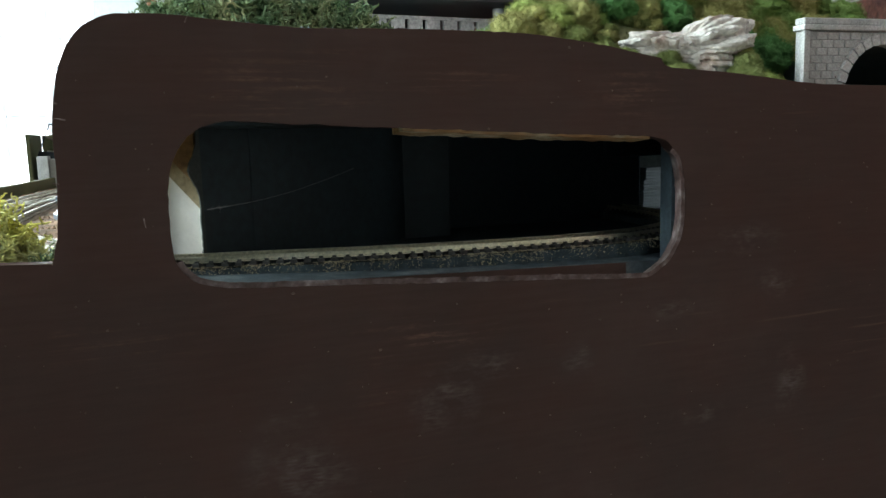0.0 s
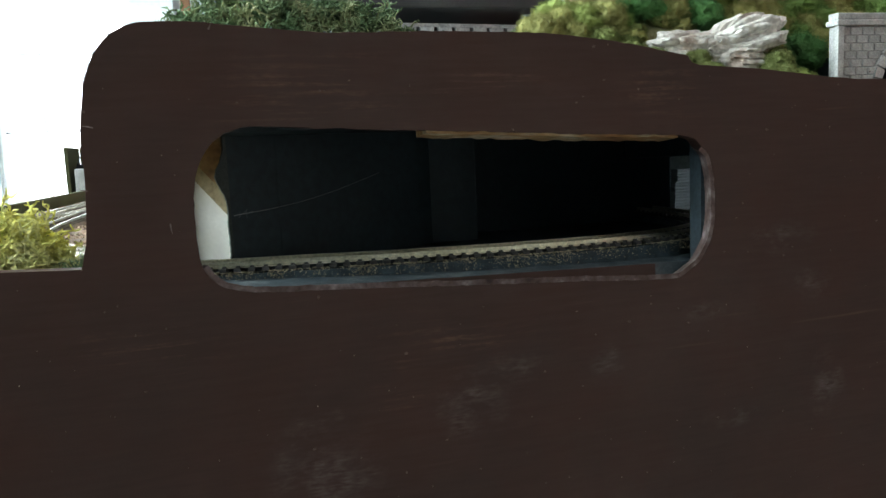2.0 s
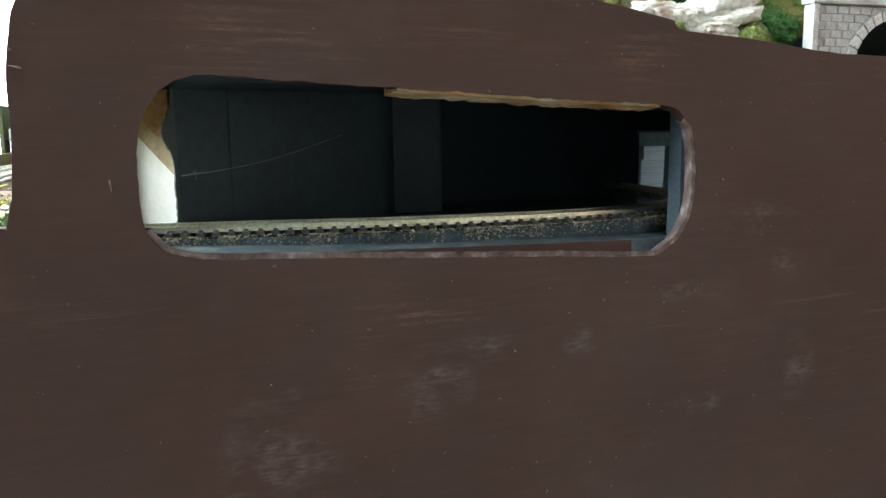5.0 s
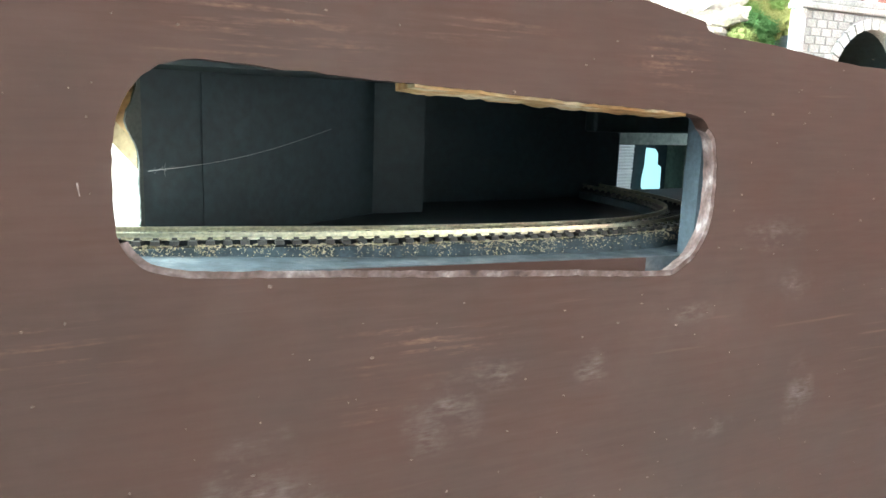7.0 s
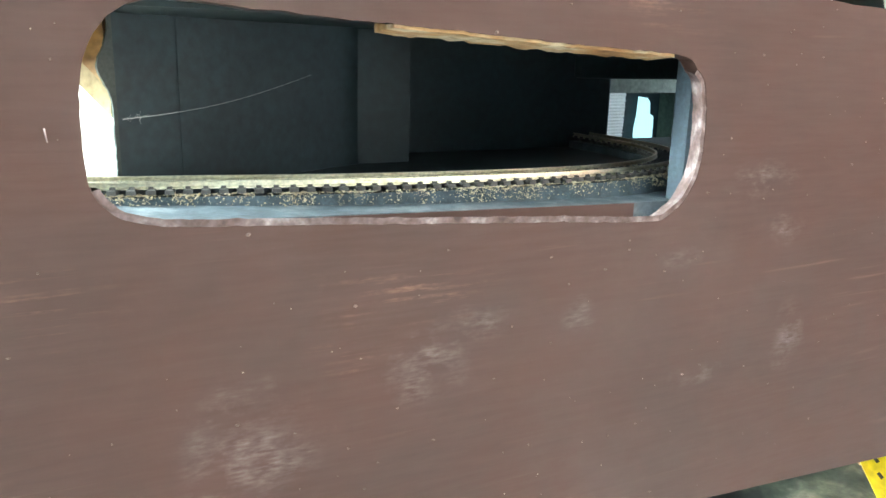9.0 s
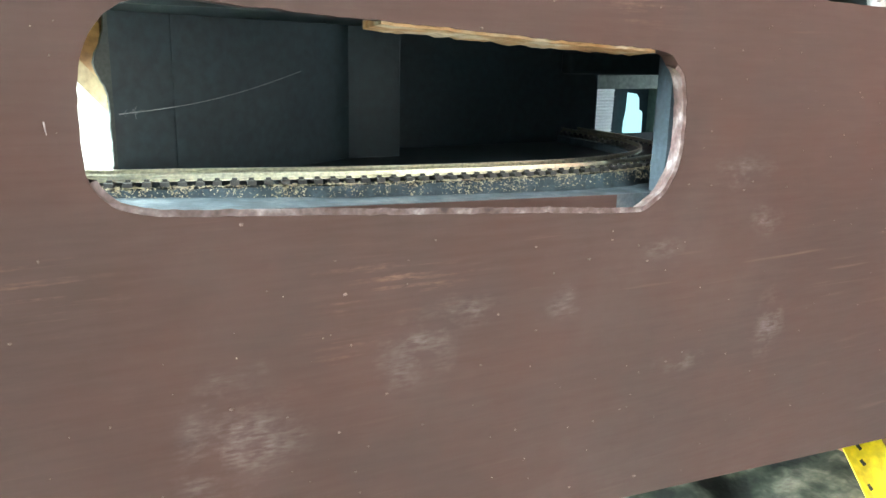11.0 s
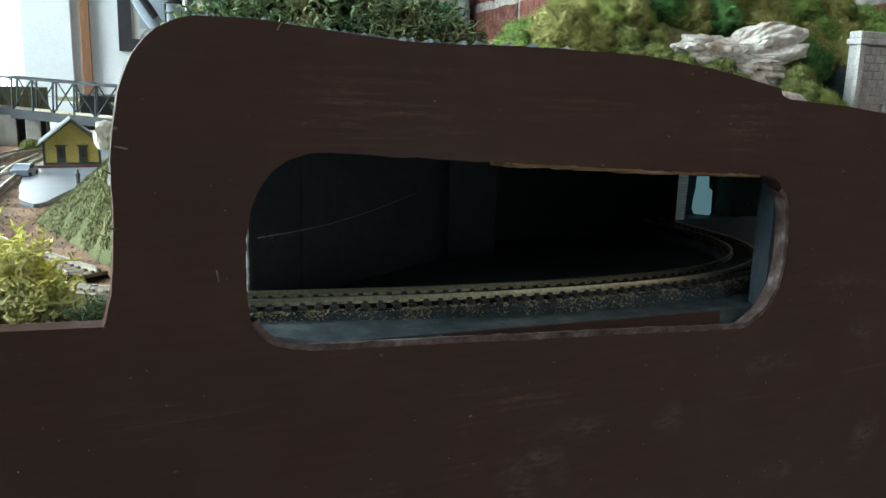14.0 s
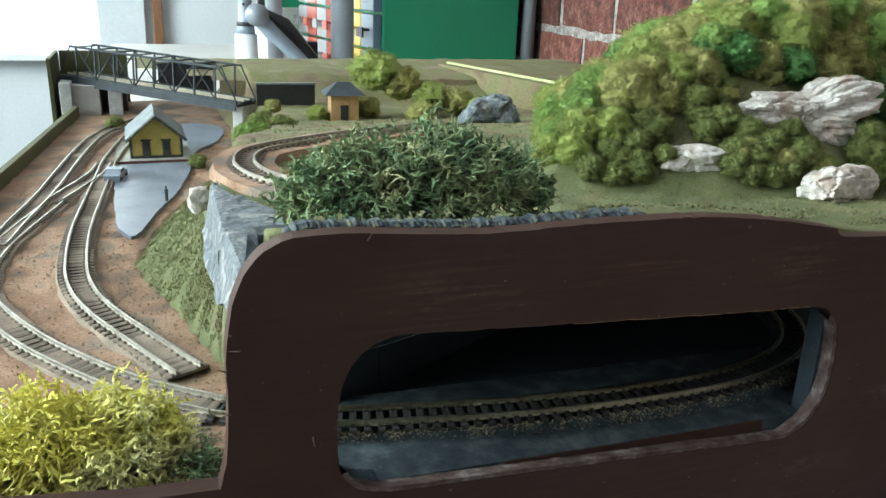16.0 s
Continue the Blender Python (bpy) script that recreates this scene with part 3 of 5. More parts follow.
def front_panel():
    left = [(-0.46, 0.032), (-0.2, 0.021), (-0.09, 0.0125), (-0.06, 0.0085), (-0.0378, 0.0073)]
    edge = smooth_line([(-0.0374, 0.0076), (-0.0352, 0.018), (-0.0343, 0.034), (-0.0340, 0.048), (-0.0312, 0.063), (-0.0258, 0.0725), (-0.019, 0.0768),
                        (-0.012, 0.0780), (0.0, 0.0776), (0.02, 0.0760), (0.042, 0.0745), (0.067, 0.0750), (0.097, 0.0747), (0.117, 0.0740),
                        (0.139, 0.0715), (0.160, 0.0680), (0.1688, 0.0664)], 0.003)
    right = smooth_line([(0.1692, 0.0652), (0.1705, 0.0640), (0.1735, 0.0630), (0.2006, 0.0612), (0.239, 0.0572), (0.277, 0.056), (0.34, 0.054), (0.474, 0.05)], 0.006)
    low = [(0.474, -0.144), (-0.46, -0.076)]
    hole = smooth_line([(-0.0046, 0.026), (-0.0046, 0.0095), (-0.0018, 0.0016), (0.0075, -0.0036), (0.035, -0.0058), (0.065, -0.0078), (0.1275, -0.0120),
                        (0.160, -0.0143), (0.1680, -0.0125), (0.1755, -0.0063), (0.1798, 0.005), (0.1791, 0.0255), (0.1742, 0.0338), (0.165, 0.0380),
                        (0.1275, 0.0400), (0.066, 0.0436), (0.030, 0.0458), (0.0135, 0.0468), (0.0040, 0.0440), (-0.0022, 0.0365)], 0.0022, True)
    outer = [(p[0], p[1]) for p in left] + [(p.x, p.y) for p in edge] + [(p.x, p.y) for p in right] + low

    def rough(p, amount):
        return (p[0] + amount * fractal(p[0] * 300, p[1] * 300, 3), p[1] + amount * fractal(p[0] * 300, p[1] * 300, 9))

    def plate(y0, y1, outline, opening):
        bm = bmesh.new()
        for loop in (outline, opening):
            v = [bm.verts.new((x, y0, z)) for x, z in loop]
            for a, c in zip(v, v[1:] + v[:1]):
                bm.edges.new((a, c))
        bmesh.ops.triangle_fill(bm, use_beauty=True, use_dissolve=False, edges=bm.edges[:])
        got = bmesh.ops.extrude_face_region(bm, geom=bm.faces[:])
        bmesh.ops.translate(bm, vec=(0, y1 - y0, 0), verts=[g for g in got["geom"] if isinstance(g, bmesh.types.BMVert)])
        return bm

    cut = [rough((p.x, p.y), 0.00035) for p in hole]
    top = thing("front_panel", (0, 0, 0), 0, "dark brown brush-painted wooden panel with a long rounded window", "panel")
    face = part("face_board", plate(0.0, 0.006, [rough(p, 0.0003) for p in outer], cut), BROWN, top)
    bevel = face.modifiers.new("worn_edges", "BEVEL")
    bevel.width, bevel.segments, bevel.limit_method, bevel.angle_limit = 0.0006, 2, "ANGLE", radians(40)
    # worn bare lip all round the saw cut
    bm = bmesh.new()
    n = len(cut)
    rows = []
    for y, grow in ((-0.0001, 0.0019), (0.0003, -0.0003), (0.0012, -0.0005), (0.0059, -0.0005), (0.0059, 0.0003)):
        ring = []
        for i, (x, z) in enumerate(cut):
            a, c = cut[i - 1], cut[(i + 1) % n]
            d = Vector((c[0] - a[0], 0, c[1] - a[1])).normalized()
            s = Vector((-d.z, 0, d.x))
            ring.append(bm.verts.new(Vector((x, y, z)) + s * grow))
        rows.append(ring)
    for k, (a, c) in enumerate(zip(rows, rows[1:] + rows[:1])):
        for i in range(n):
            if cut[i][1] < SLOPE * cut[i][0] + 0.006 or cut[i][0] > 0.170 and cut[i][1] < 0.033:
                f = bm.faces.new((a[i], a[(i + 1) % n], c[(i + 1) % n], c[i]))
                f.material_index = 1 if k == 2 and cut[i][0] < 0.166 else 0
    part("cut_edge", bm, WORN_EDGE, top, "chalky worn edge of the cut-out").data.materials.append(BROWN)
    # the second layer behind, painted slate blue inside
    inner = [(x - (0.0008 if x < 0.02 else 0.0), z + (0.0004 if z > SLOPE * x + 0.02 else -0.0004)) for x, z in cut]
    back = [(-0.012, -0.03), (-0.012, 0.055), (-0.008, 0.066), (0.0, 0.068), (0.12, 0.065), (0.17, 0.057), (0.24, 0.05), (0.47, 0.042), (0.47, -0.09), (-0.012, -0.06)]
    inner = [p for p in inner if p[0] < 0.158]
    turn_at = max(range(len(inner)), key=lambda i: math.hypot(inner[i][0] - inner[i - 1][0], inner[i][1] - inner[i - 1][1]))
    corner = [(0.1783, -0.0165), (0.1783, 0.0395)]
    inner = inner[:turn_at] + (corner if inner[turn_at - 1][1] < 0.01 else corner[::-1]) + inner[turn_at:]
    part("backing_layer", plate(0.0062, 0.0132, back, inner), SHADED_SLATE, top, "slate blue painted backing layer")
    # bare tan wood where the paint has broken away along the top of the cut
    bm = bmesh.new()
    top_edge = [p for p in cut if 0.068 < p[0] < 0.166 and p[1] > 0.03]
    ring = []
    for i, (x, z) in enumerate(sorted(top_edge)):
        w = 0.0010 + 0.0007 * fractal(x * 160, 1.0)
        ring.append([bm.verts.new((x, y, z + dz)) for y, dz in ((0.0012, -0.0008), (0.0138, -0.0010 - 1.0 * max(0.0002, w)), (0.0138, 0.0006), (0.0012, 0.0004))])
    for a, c in zip(ring, ring[1:]):
        for k in range(4):
            bm.faces.new((a[k], a[(k + 1) % 4], c[(k + 1) % 4], c[k]))
    bm.faces.new(ring[0]), bm.faces.new(ring[-1])
    part("bare_wood", bm, BROKEN_WOOD, top, "broken bare tan hardboard")
    # crumbs of paint and little nail heads standing proud of the face
    rnd = random.Random(4)
    bm = bmesh.new()
    for k in range(280):
        x, z = rnd.uniform(-0.12, 0.33), rnd.uniform(-0.115, 0.06)
        if -0.008 < x < 0.182 and -0.016 < z < 0.05 or x < -0.034 and z > 0.004:
            continue
        r = rnd.choice((0.0002, 0.0002, 0.0003, 0.0003, 0.0004))
        bmesh.ops.create_icosphere(bm, subdivisions=1, radius=r, matrix=Matrix.Translation((x, -r * 0.3, z)) @ Matrix.Diagonal((rnd.uniform(0.7, 1.8), 1, 1, 1)))
    tagged(part("paint_crumb", bm, CRUMB, top, "crumbs of dried paint"), kind="stuff")
    for x, z, dx, dz in ((-0.0305, 0.0480, -0.003, 0.0006), (-0.0342, 0.0425, -0.0022, 0.0012), (-0.0338, 0.030, -0.0018, 0.0004), (0.0035, 0.0755, 0.0012, 0.002), (-0.012, 0.019, 0.0004, -0.003)):
        bm = bmesh.new()
        sweep(bm, [(x, -0.0003, z), (x + dx * 0.5, -0.0008, z + dz * 0.6), (x + dx, -0.0006, z + dz)], [0.00024, 0.00018, 0.00008], 5)
        part("splinter", bm, WORN_EDGE, top, "pale splinter")
    for x, z in ((0.1308, 0.0697), (0.0585, -0.0297), (0.0306, -0.0077), (0.0995, 0.0425)):
        bm = bmesh.new()
        bmesh.ops.create_icosphere(bm, subdivisions=2, radius=0.00048, matrix=Matrix.Translation((x, 0.0, z)) @ Matrix.Diagonal((1.2, 0.9, 1, 1)))
        part("nail_head", bm, CRUMB, top)


front_panel()


# ---- baseboard and the dark tunnel behind the window ----
def baseboard():
    top = thing("baseboard", (0, 0, FLOOR), 0, "slate painted wooden baseboard that carries the model railway", "baseboard")
    z = -0.0205 - FLOOR
    bm = bmesh.new()
    outline = [(-0.20, 0.0145), (0.47, 0.0145), (0.56, 0.84), (-0.105, 0.84)]
    lo = [bm.verts.new((x, y, z - 0.018)) for x, y in outline]
    hi = [bm.verts.new((x, y, z)) for x, y in outline]
    bm.faces.new(lo), bm.faces.new(hi)
    for i in range(4):
        bm.faces.new((lo[i], lo[(i + 1) % 4], hi[(i + 1) % 4], hi[i]))
    part("top", bm, SLATE, top)
    for x, y in ((-0.1, 0.05), (0.4, 0.05), (-0.06, 0.78), (0.5, 0.78)):
        part("leg", block(x - 0.02, x + 0.02, y - 0.02, y + 0.02, 0, z - 0.0185, 0.002), BROWN_WOOD, top)


baseboard()


def tunnel_lining():
    top = thing("tunnel_lining", (0, 0, -0.008), 0, "matt black boards that line the hidden track", "tunnel lining")
    slant = Vector((0.0915, 0.050))
    bm = bmesh.new()
    edge = [(-0.0004 - 0.0012 * abs(fractal(k * 0.9, 3)) - 0.0042 * math.exp(-((k - 29) / 4.5) ** 2), k * 0.0535 / 40) for k in range(41)]
    front = [bm.verts.new((x, 0.0, z)) for x, z in edge + [(0.002, 0.0535), (0.002, 0.0)]]
    rear = [bm.verts.new((v.co.x, 0.0008, v.co.z)) for v in front]
    bm.faces.new(front), bm.faces.new(rear)
    for k in range(len(front)):
        bm.faces.new((front[k], front[(k + 1) % len(front)], rear[(k + 1) % len(front)], rear[k]))
    bm.transform(pose(0.0079, 0.0572, 0, 0, 0, math.degrees(math.atan2(slant.y, slant.x))))
    part("torn_edge", bm, DARK_TRIM, top, "torn dark edge")
    part("back_board", block(0, slant.length, 0, 0.0010, 0, 0.0535, 0.0, pose(0.0085, 0.0575, 0, 0, 0, math.degrees(math.atan2(slant.y, slant.x)))), BLACK_PAINT, top)
    part("back_board", block(0.119, 0.2520, 0.136, 0.141, 0, 0.0556, 0.0005), BLACK_PAINT, top)
    part("facing_board", block(0.0215, slant.length + 0.003, -0.0003, -0.0001, 0, 0.0535, 0.0, pose(0.0085, 0.0575, 0, 0, 0, math.degrees(math.atan2(slant.y, slant.x)))), BLACK_PAINT, top)
    part("beam", block(0.205, 0.300, 0.098, 0.106, 0.0355, 0.0455, 0.0015), BLACK_PAINT, top)
    part("lintel", block(0.285, 0.385, 0.186, 0.190, 0.0246, 0.0330, 0.0005), OLIVE_GREY, top, "grey lintel board over the plaster supports")
    part("upright", block(0.0995, 0.1255, 0.1085, 0.1175, 0, 0.0535, 0.0005), BLACK_PAINT, top)
    part("roof_board", block(0.008, 0.255, 0.0145, 0.1355, 0.0536, 0.0556), BLACK_PAINT, top)
    # black sheet stands in for the darkness behind the track
    part("shade_floor_board", block(-0.012, 0.45, 0.0602, 0.162, -0.0124, 0.0006), BLACK_PAINT, top)
    # roof and rear boards added here to keep light and brick out
    part("roof_board", block(0.2577, 0.3885, 0.0145, 0.185, 0.0460, 0.0475), BLACK_PAINT, top)
    part("added_rear_board", block(0.2577, 0.3885, 0.2470, 0.2500, -0.0124, 0.0475), BLACK_PAINT, top)
    # unseen roof board, added to block light from above
    part("roof_board", block(0.2577, 0.3885, 0.1855, 0.2465, 0.0400, 0.0415), BLACK_PAINT, top)
    part("side_board", block(0.389, 0.395, 0.0145, 0.27, -0.0124, 0.050), OLIVE_GREY, top, "olive grey side board")
    for name, x0, x1, y0, y1, up, mat, label in (("floor_wedge", -0.012, 0.1770, 0.0066, 0.060, 0.0, SLATE, "slate blue painted floor"), ("floor_wedge", 0.1772, 0.26, 0.0146, 0.060, 0.0, SLATE, "slate blue painted floor"), ("front_strip", 0.052, 0.158, 0.0061, 0.0065, -0.0002, BROWN, "brown paint along the floor's front edge")):
        bm = bmesh.new()
        v = [bm.verts.new((x, y, z)) for x in (x0, x1) for y in (y0, y1) for z in (-0.012, 0.0037 + up - 0.0295 * x)]
        for f in ((0, 1, 3, 2), (4, 6, 7, 5), (0, 4, 5, 1), (2, 3, 7, 6), (0, 2, 6, 4), (1, 5, 7, 3)):
            bm.faces.new([v[i] for i in f])
        part(name, bm, mat, top, label)
    wall = thing("plaster_wall", (0, 0, -0.008), 0, "bare white plaster inside the tunnel's mouth", "plaster wall")
    tilt = pose(0.0040, 0.0680, 0, 0, 0, -38)
    part("slab", block(-0.022, 0.0055, 0, 0.004, 0, 0.052, 0, tilt), BARE_PLASTER, wall)
    # tan batten, then a beige strip for the shade below it
    for shift, depth, mat, label in ((0.0, 0.0026, TAN_WOOD, "bare tan hardboard batten"), (-0.0085, 0.0014, SHADE_BEIGE, "pale beige strip standing in for shade on the plaster")):
        shape = [(-0.02, 0.0512 + shift), (0.0, 0.0372 + shift), (0.0090, 0.0309 + shift), (0.0090, 0.052), (-0.02, 0.052)]
        bm = bmesh.new()
        v = [bm.verts.new(tilt @ Vector((min(0.0055, (x - 0.0015) * 0.72), y, z + 0.0014))) for y in (-depth, -0.0002) for x, z in shape]
        bm.faces.new(v[:5]), bm.faces.new(v[5:])
        for k in range(5):
            bm.faces.new((v[k], v[(k + 1) % 5], v[5 + (k + 1) % 5], v[5 + k]))
        part("batten", bm, mat, wall, label)


tunnel_lining()


# ---- track ----
TIE = {}


def track(name, points, z, tie_step=0.00465, roadbed=CORK, bed=0.004, label="", half_bed=0.0085, flare=0.0022, grade=0.0):
    """Two rails on sleepers along the points; z is the sleepers' underside."""
    top = thing(name, (0, 0, 0), 0, label, "railway track", "model railway tracks")
    line = [p + Vector((0, 0, grade * max(0.0, min(0.2, p.x) - 0.03))) for p in smooth_line(points, 0.004)]
    side = []
    for i, p in enumerate(line):
        d = (line[min(len(line) - 1, i + 1)] - line[max(0, i - 1)]).normalized()
        side.append(Vector((-d.y, d.x, 0)).normalized())
    if bed:
        bm = bmesh.new()
        rows = []
        for i, (p, s) in enumerate(zip(line, side)):
            j = (0.0012 if roadbed == CORK else 0.0006) * fractal(i * 0.37, 2.0)
            fill = -0.0002 if roadbed == CORK else 0.0016 + 0.0012 * fractal(i * 0.11, z * 900, 5.0)
            rows.append([bm.verts.new(p + s * w + Vector((0, 0, z + h))) for w, h in ((-half_bed - flare - j, -bed), (-half_bed - j, fill - 0.0006), (half_bed + j, fill - 0.0006), (half_bed + flare + j, -bed))])
        for a, c in zip(rows, rows[1:]):
            for k in range(3):
                bm.faces.new((a[k], a[k + 1], c[k + 1], c[k]))
        part("roadbed", bm, roadbed, top)
    for sgn in (-1, 1):
        bm = bmesh.new()
        rows = []
        profile = ((-0.0008, 0.0010), (0.0008, 0.0010), (0.0008, 0.00135), (0.0002, 0.0016), (0.0002, 0.0024), (0.00045, 0.0026), (0.00045, 0.0031), (-0.00045, 0.0031), (-0.00045, 0.0026), (-0.0002, 0.0024), (-0.0002, 0.0016), (-0.0008, 0.00135))
        for p, s in zip(line, side):
            rows.append([bm.verts.new(p + s * (sgn * 0.0049 + w) + Vector((0, 0, z + h))) for w, h in profile])
        for a, c in zip(rows, rows[1:]):
            for k in range(12):
                bm.faces.new((a[k], a[(k + 1) % 12], c[(k + 1) % 12], c[k]))
        bm.faces.new(rows[0]), bm.faces.new(rows[-1])
        part("rail", bm, RAIL if roadbed == CORK else DULL_RAIL, top)
    # sleepers share one mesh with moulded rail chairs
    if roadbed not in TIE:
        bm = bmesh.new()
        box(bm, -0.0012, 0.0012, -0.0085, 0.0085, 0, 0.0012)
        for c in (-0.0049, 0.0049):
            for o in (-0.0012, 0.0012):
                box(bm, -0.0007, 0.0007, c + o - 0.0005, c + o + 0.0005, 0.0012, 0.0018)
        TIE[roadbed] = bpy.data.meshes.new("sleeper")
        bm.to_mesh(TIE[roadbed])
        bm.free()
        TIE[roadbed].materials.append(SLEEPER if roadbed == CORK else DUSTY_SLEEPER)
    run, due = 0.0, 0.001
    for i in range(1, len(line)):
        seg = (line[i] - line[i - 1]).length
        while due <= run + seg:
            p = line[i - 1].lerp(line[i], (due - run) / seg)
            d = (line[i] - line[i - 1])
            ob = new("sleeper", TIE[roadbed])
            ob.parent = top
            ob.matrix_basis = pose(p.x, p.y, z + p.z, 0, 0, math.degrees(math.atan2(d.y, d.x)))
            due += tie_step
        run += seg
    return line, side


RAILS = -0.0006
track("railway_track", [(-0.104, 0.348), (-0.118, 0.290), (-0.1255, 0.250), (-0.1262, 0.215), (-0.1220, 0.185), (-0.1110, 0.158), (-0.0960, 0.130), (-0.0780, 0.104),
      (-0.0580, 0.080), (-0.0330, 0.0590)], RAILS - 0.0012, roadbed=BALLAST, bed=0.0025, label="weathered model railway track that runs into the tunnel")
main_line, main_side = track("railway_track", [(-0.0330, 0.0590), (-0.0050, 0.0432), (0.030, 0.0345), (0.065, 0.0285), (0.100, 0.0252), (0.130, 0.0245), (0.155, 0.0258),
      (0.180, 0.0310), (0.203, 0.0420), (0.220, 0.0580), (0.230, 0.0800), (0.234, 0.1080), (0.236, 0.1400), (0.245, 0.19)], RAILS - 0.0012, bed=0.0085, half_bed=0.0079, flare=0.0008, grade=-0.010, label="model railway track with nickel rails on black sleepers")
track("railway_track", [(-0.0405, 0.0865), (-0.0590, 0.125), (-0.0725, 0.155), (-0.0810, 0.183), (-0.0855, 0.218), (-0.086, 0.277), (-0.082, 0.345), (-0.0775, 0.41), (-0.073, 0.47), (-0.060, 0.56)],
      RAILS, roadbed=BALLAST, bed=0.0025, label="weathered model siding track that ends on bare soil", half_bed=0.008)
track("railway_track", [(-0.1255, 0.262), (-0.120, 0.307), (-0.111, 0.3706), (-0.0955, 0.515), (-0.080, 0.59), (-0.05, 0.655)], RAILS, roadbed=BALLAST, bed=0.0025, label="weathered model railway track running under the bridge")
track("railway_track", [(-0.104, 0.348), (-0.0935, 0.38), (-0.083, 0.415), (-0.078, 0.45)], RAILS + 0.0002, roadbed=BALLAST, bed=0.0025, label="short model railway crossover track")
track("railway_track", [(0.10, 0.135), (0.05, 0.1385), (0.018, 0.148), (0.002, 0.168), (-0.0035, 0.198), (0.004, 0.225), (0.025, 0.243), (0.06, 0.262), (0.12, 0.285)], 0.0520, roadbed=SOIL, bed=0.004, half_bed=0.015, label="curved model railway track on the upper ledge")


def tunnel_grit():
    """Tan grit scattered along the edge of the hidden roadbed."""
    rnd = random.Random(7)
    bm = bmesh.new()
    for p, s in zip(main_line, main_side):
        if not (-0.01 < p.x < 0.205 and p.y < 0.09):
            continue
        for k in range(190):
            w = -0.0074 - abs(rnd.gauss(0, 0.0009))
            h = RAILS - 0.0016 - rnd.random() ** 2 * 0.0045 * (w < -0.0080)
            q = p + s * w + Vector((rnd.uniform(-0.002, 0.002), rnd.uniform(-0.002, 0.002) * 0.3, h))
            if fractal(q.x * 90, 5.0) < -0.05 and rnd.random() < 0.75:
                continue
            r = rnd.uniform(0.00015, 0.0006) * rnd.uniform(0.5, 1.0)
            v = [bm.verts.new(q + Vector((rnd.uniform(-r, r), rnd.uniform(-r, r), rnd.uniform(-0.2 * r, 1.6 * r)))) for _ in range(4)]
            for f in ((0, 1, 2), (0, 2, 3), (0, 3, 1), (1, 3, 2)):
                bm.faces.new([v[i] for i in f])
    tagged(part("grit", bm, GRIT), "fine tan grit scattered beside the hidden track", "grit", kind="stuff")


tunnel_grit()


def cobweb():
    bm = bmesh.new()
    a, c = Vector((0.0092, 0.0520, 0.0163)), Vector((0.0655, 0.0550, 0.0290))
    pts = [a.lerp(c, t) + Vector((0, 0, -0.0022 * math.sin(math.pi * t))) for t in (i / 20 for i in range(21))]
    sweep(bm, pts, [0.00014] + [0.00009] * 5 + [0.00006] * 15, 4)
    rnd = random.Random(3)
    for k in range(14):
        t = rnd.uniform(0.02, 0.10)
        p = a.lerp(c, t) + Vector((0, 0, -0.0022 * math.sin(math.pi * t)))
        q = a.lerp(c, t + rnd.uniform(-0.03, 0.03)) + Vector((rnd.gauss(0, 0.0004), rnd.gauss(0, 0.0004), rnd.gauss(0, 0.0006)))
        sweep(bm, [p, (p + q) / 2 + Vector((0, 0, rnd.gauss(0, 0.0004))), q], 0.00004, 3)
    tagged(part("cobweb", bm, COBWEB), "dusty grey cobweb strand across the tunnel", "cobweb")


cobweb()


# ---- scenery: soil, embankment, plateau and hill ----
FOOT = [(0.006, -0.0265), (0.088, -0.0265), (0.1, -0.030), (0.1475, -0.041), (0.2167, -0.061), (0.26, -0.053), (0.314, -0.038), (0.38, -0.011), (0.45, 0.012), (0.6, 0.03), (0.8, 0.03)]
EDGE = [(0.006, -0.0225), (0.088, -0.0225), (0.16, -0.020), (0.21, -0.0165), (0.30, 0.005), (0.38, 0.03), (0.45, 0.05), (0.6, 0.06), (0.8, 0.06)]


def plateau(x, y):
    near = panel_top(max(x, -0.012)) - 0.0015
    back = lerp_table(y, [(0.2, 0.0495), (0.30, 0.048), (0.42, 0.030), (0.52, 0.019), (0.60, 0.021), (0.63, 0.024), (0.68, 0.044), (0.8, 0.046)]) - 0.010 * ease((x - 0.12) / 0.12) * ease((y - 0.5) / 0.15)
    return near + (back - near) * ease((y - 0.013) / (0.022 + 0.55 * max(0.0, min(0.12, x + 0.02)))) if y < 0.2 else back


def hill(x, y):
    """The wooded hill's height over the plateau."""
    x -= max(0.0, y - 0.16) * 0.6
    crest = lerp_table(x, [(0.125, 0.0), (0.155, 0.020), (0.205, 0.050), (0.26, 0.070), (0.40, 0.085), (0.6, 0.09)])
    foot = lerp_table(x, [(0.12, 0.14), (0.19, 0.105), (0.25, 0.088), (0.32, 0.095), (0.33, 0.12), (0.5, 0.13)])
    up = min(max(0.0, (y - foot) * 0.85), crest)
    return up * (1 - ease((y - 0.30) / 0.10))


def bank(t):
    """A gentle grass slope that ends in a steep top."""
    t = min(1.0, max(0.0, t))
    return 0.64 * t / 0.86 if t < 0.86 else 0.64 + 0.36 * (t - 0.86) / 0.14


def terrain(x, y):
    f, e = lerp_table(y, FOOT), lerp_table(y, EDGE)
    t = (x - f) / (e - f)
    z = -0.0045 + (plateau(x, y) + 0.0045) * (ease(t) if y < 0.1 else bank(t))
    return z + hill(x, y) + (0.0012 * fractal(x * 70, y * 70) if y > 0.02 else 0.0)


def soil_left(y):
    return -0.140 + (y - 0.366) * 0.111


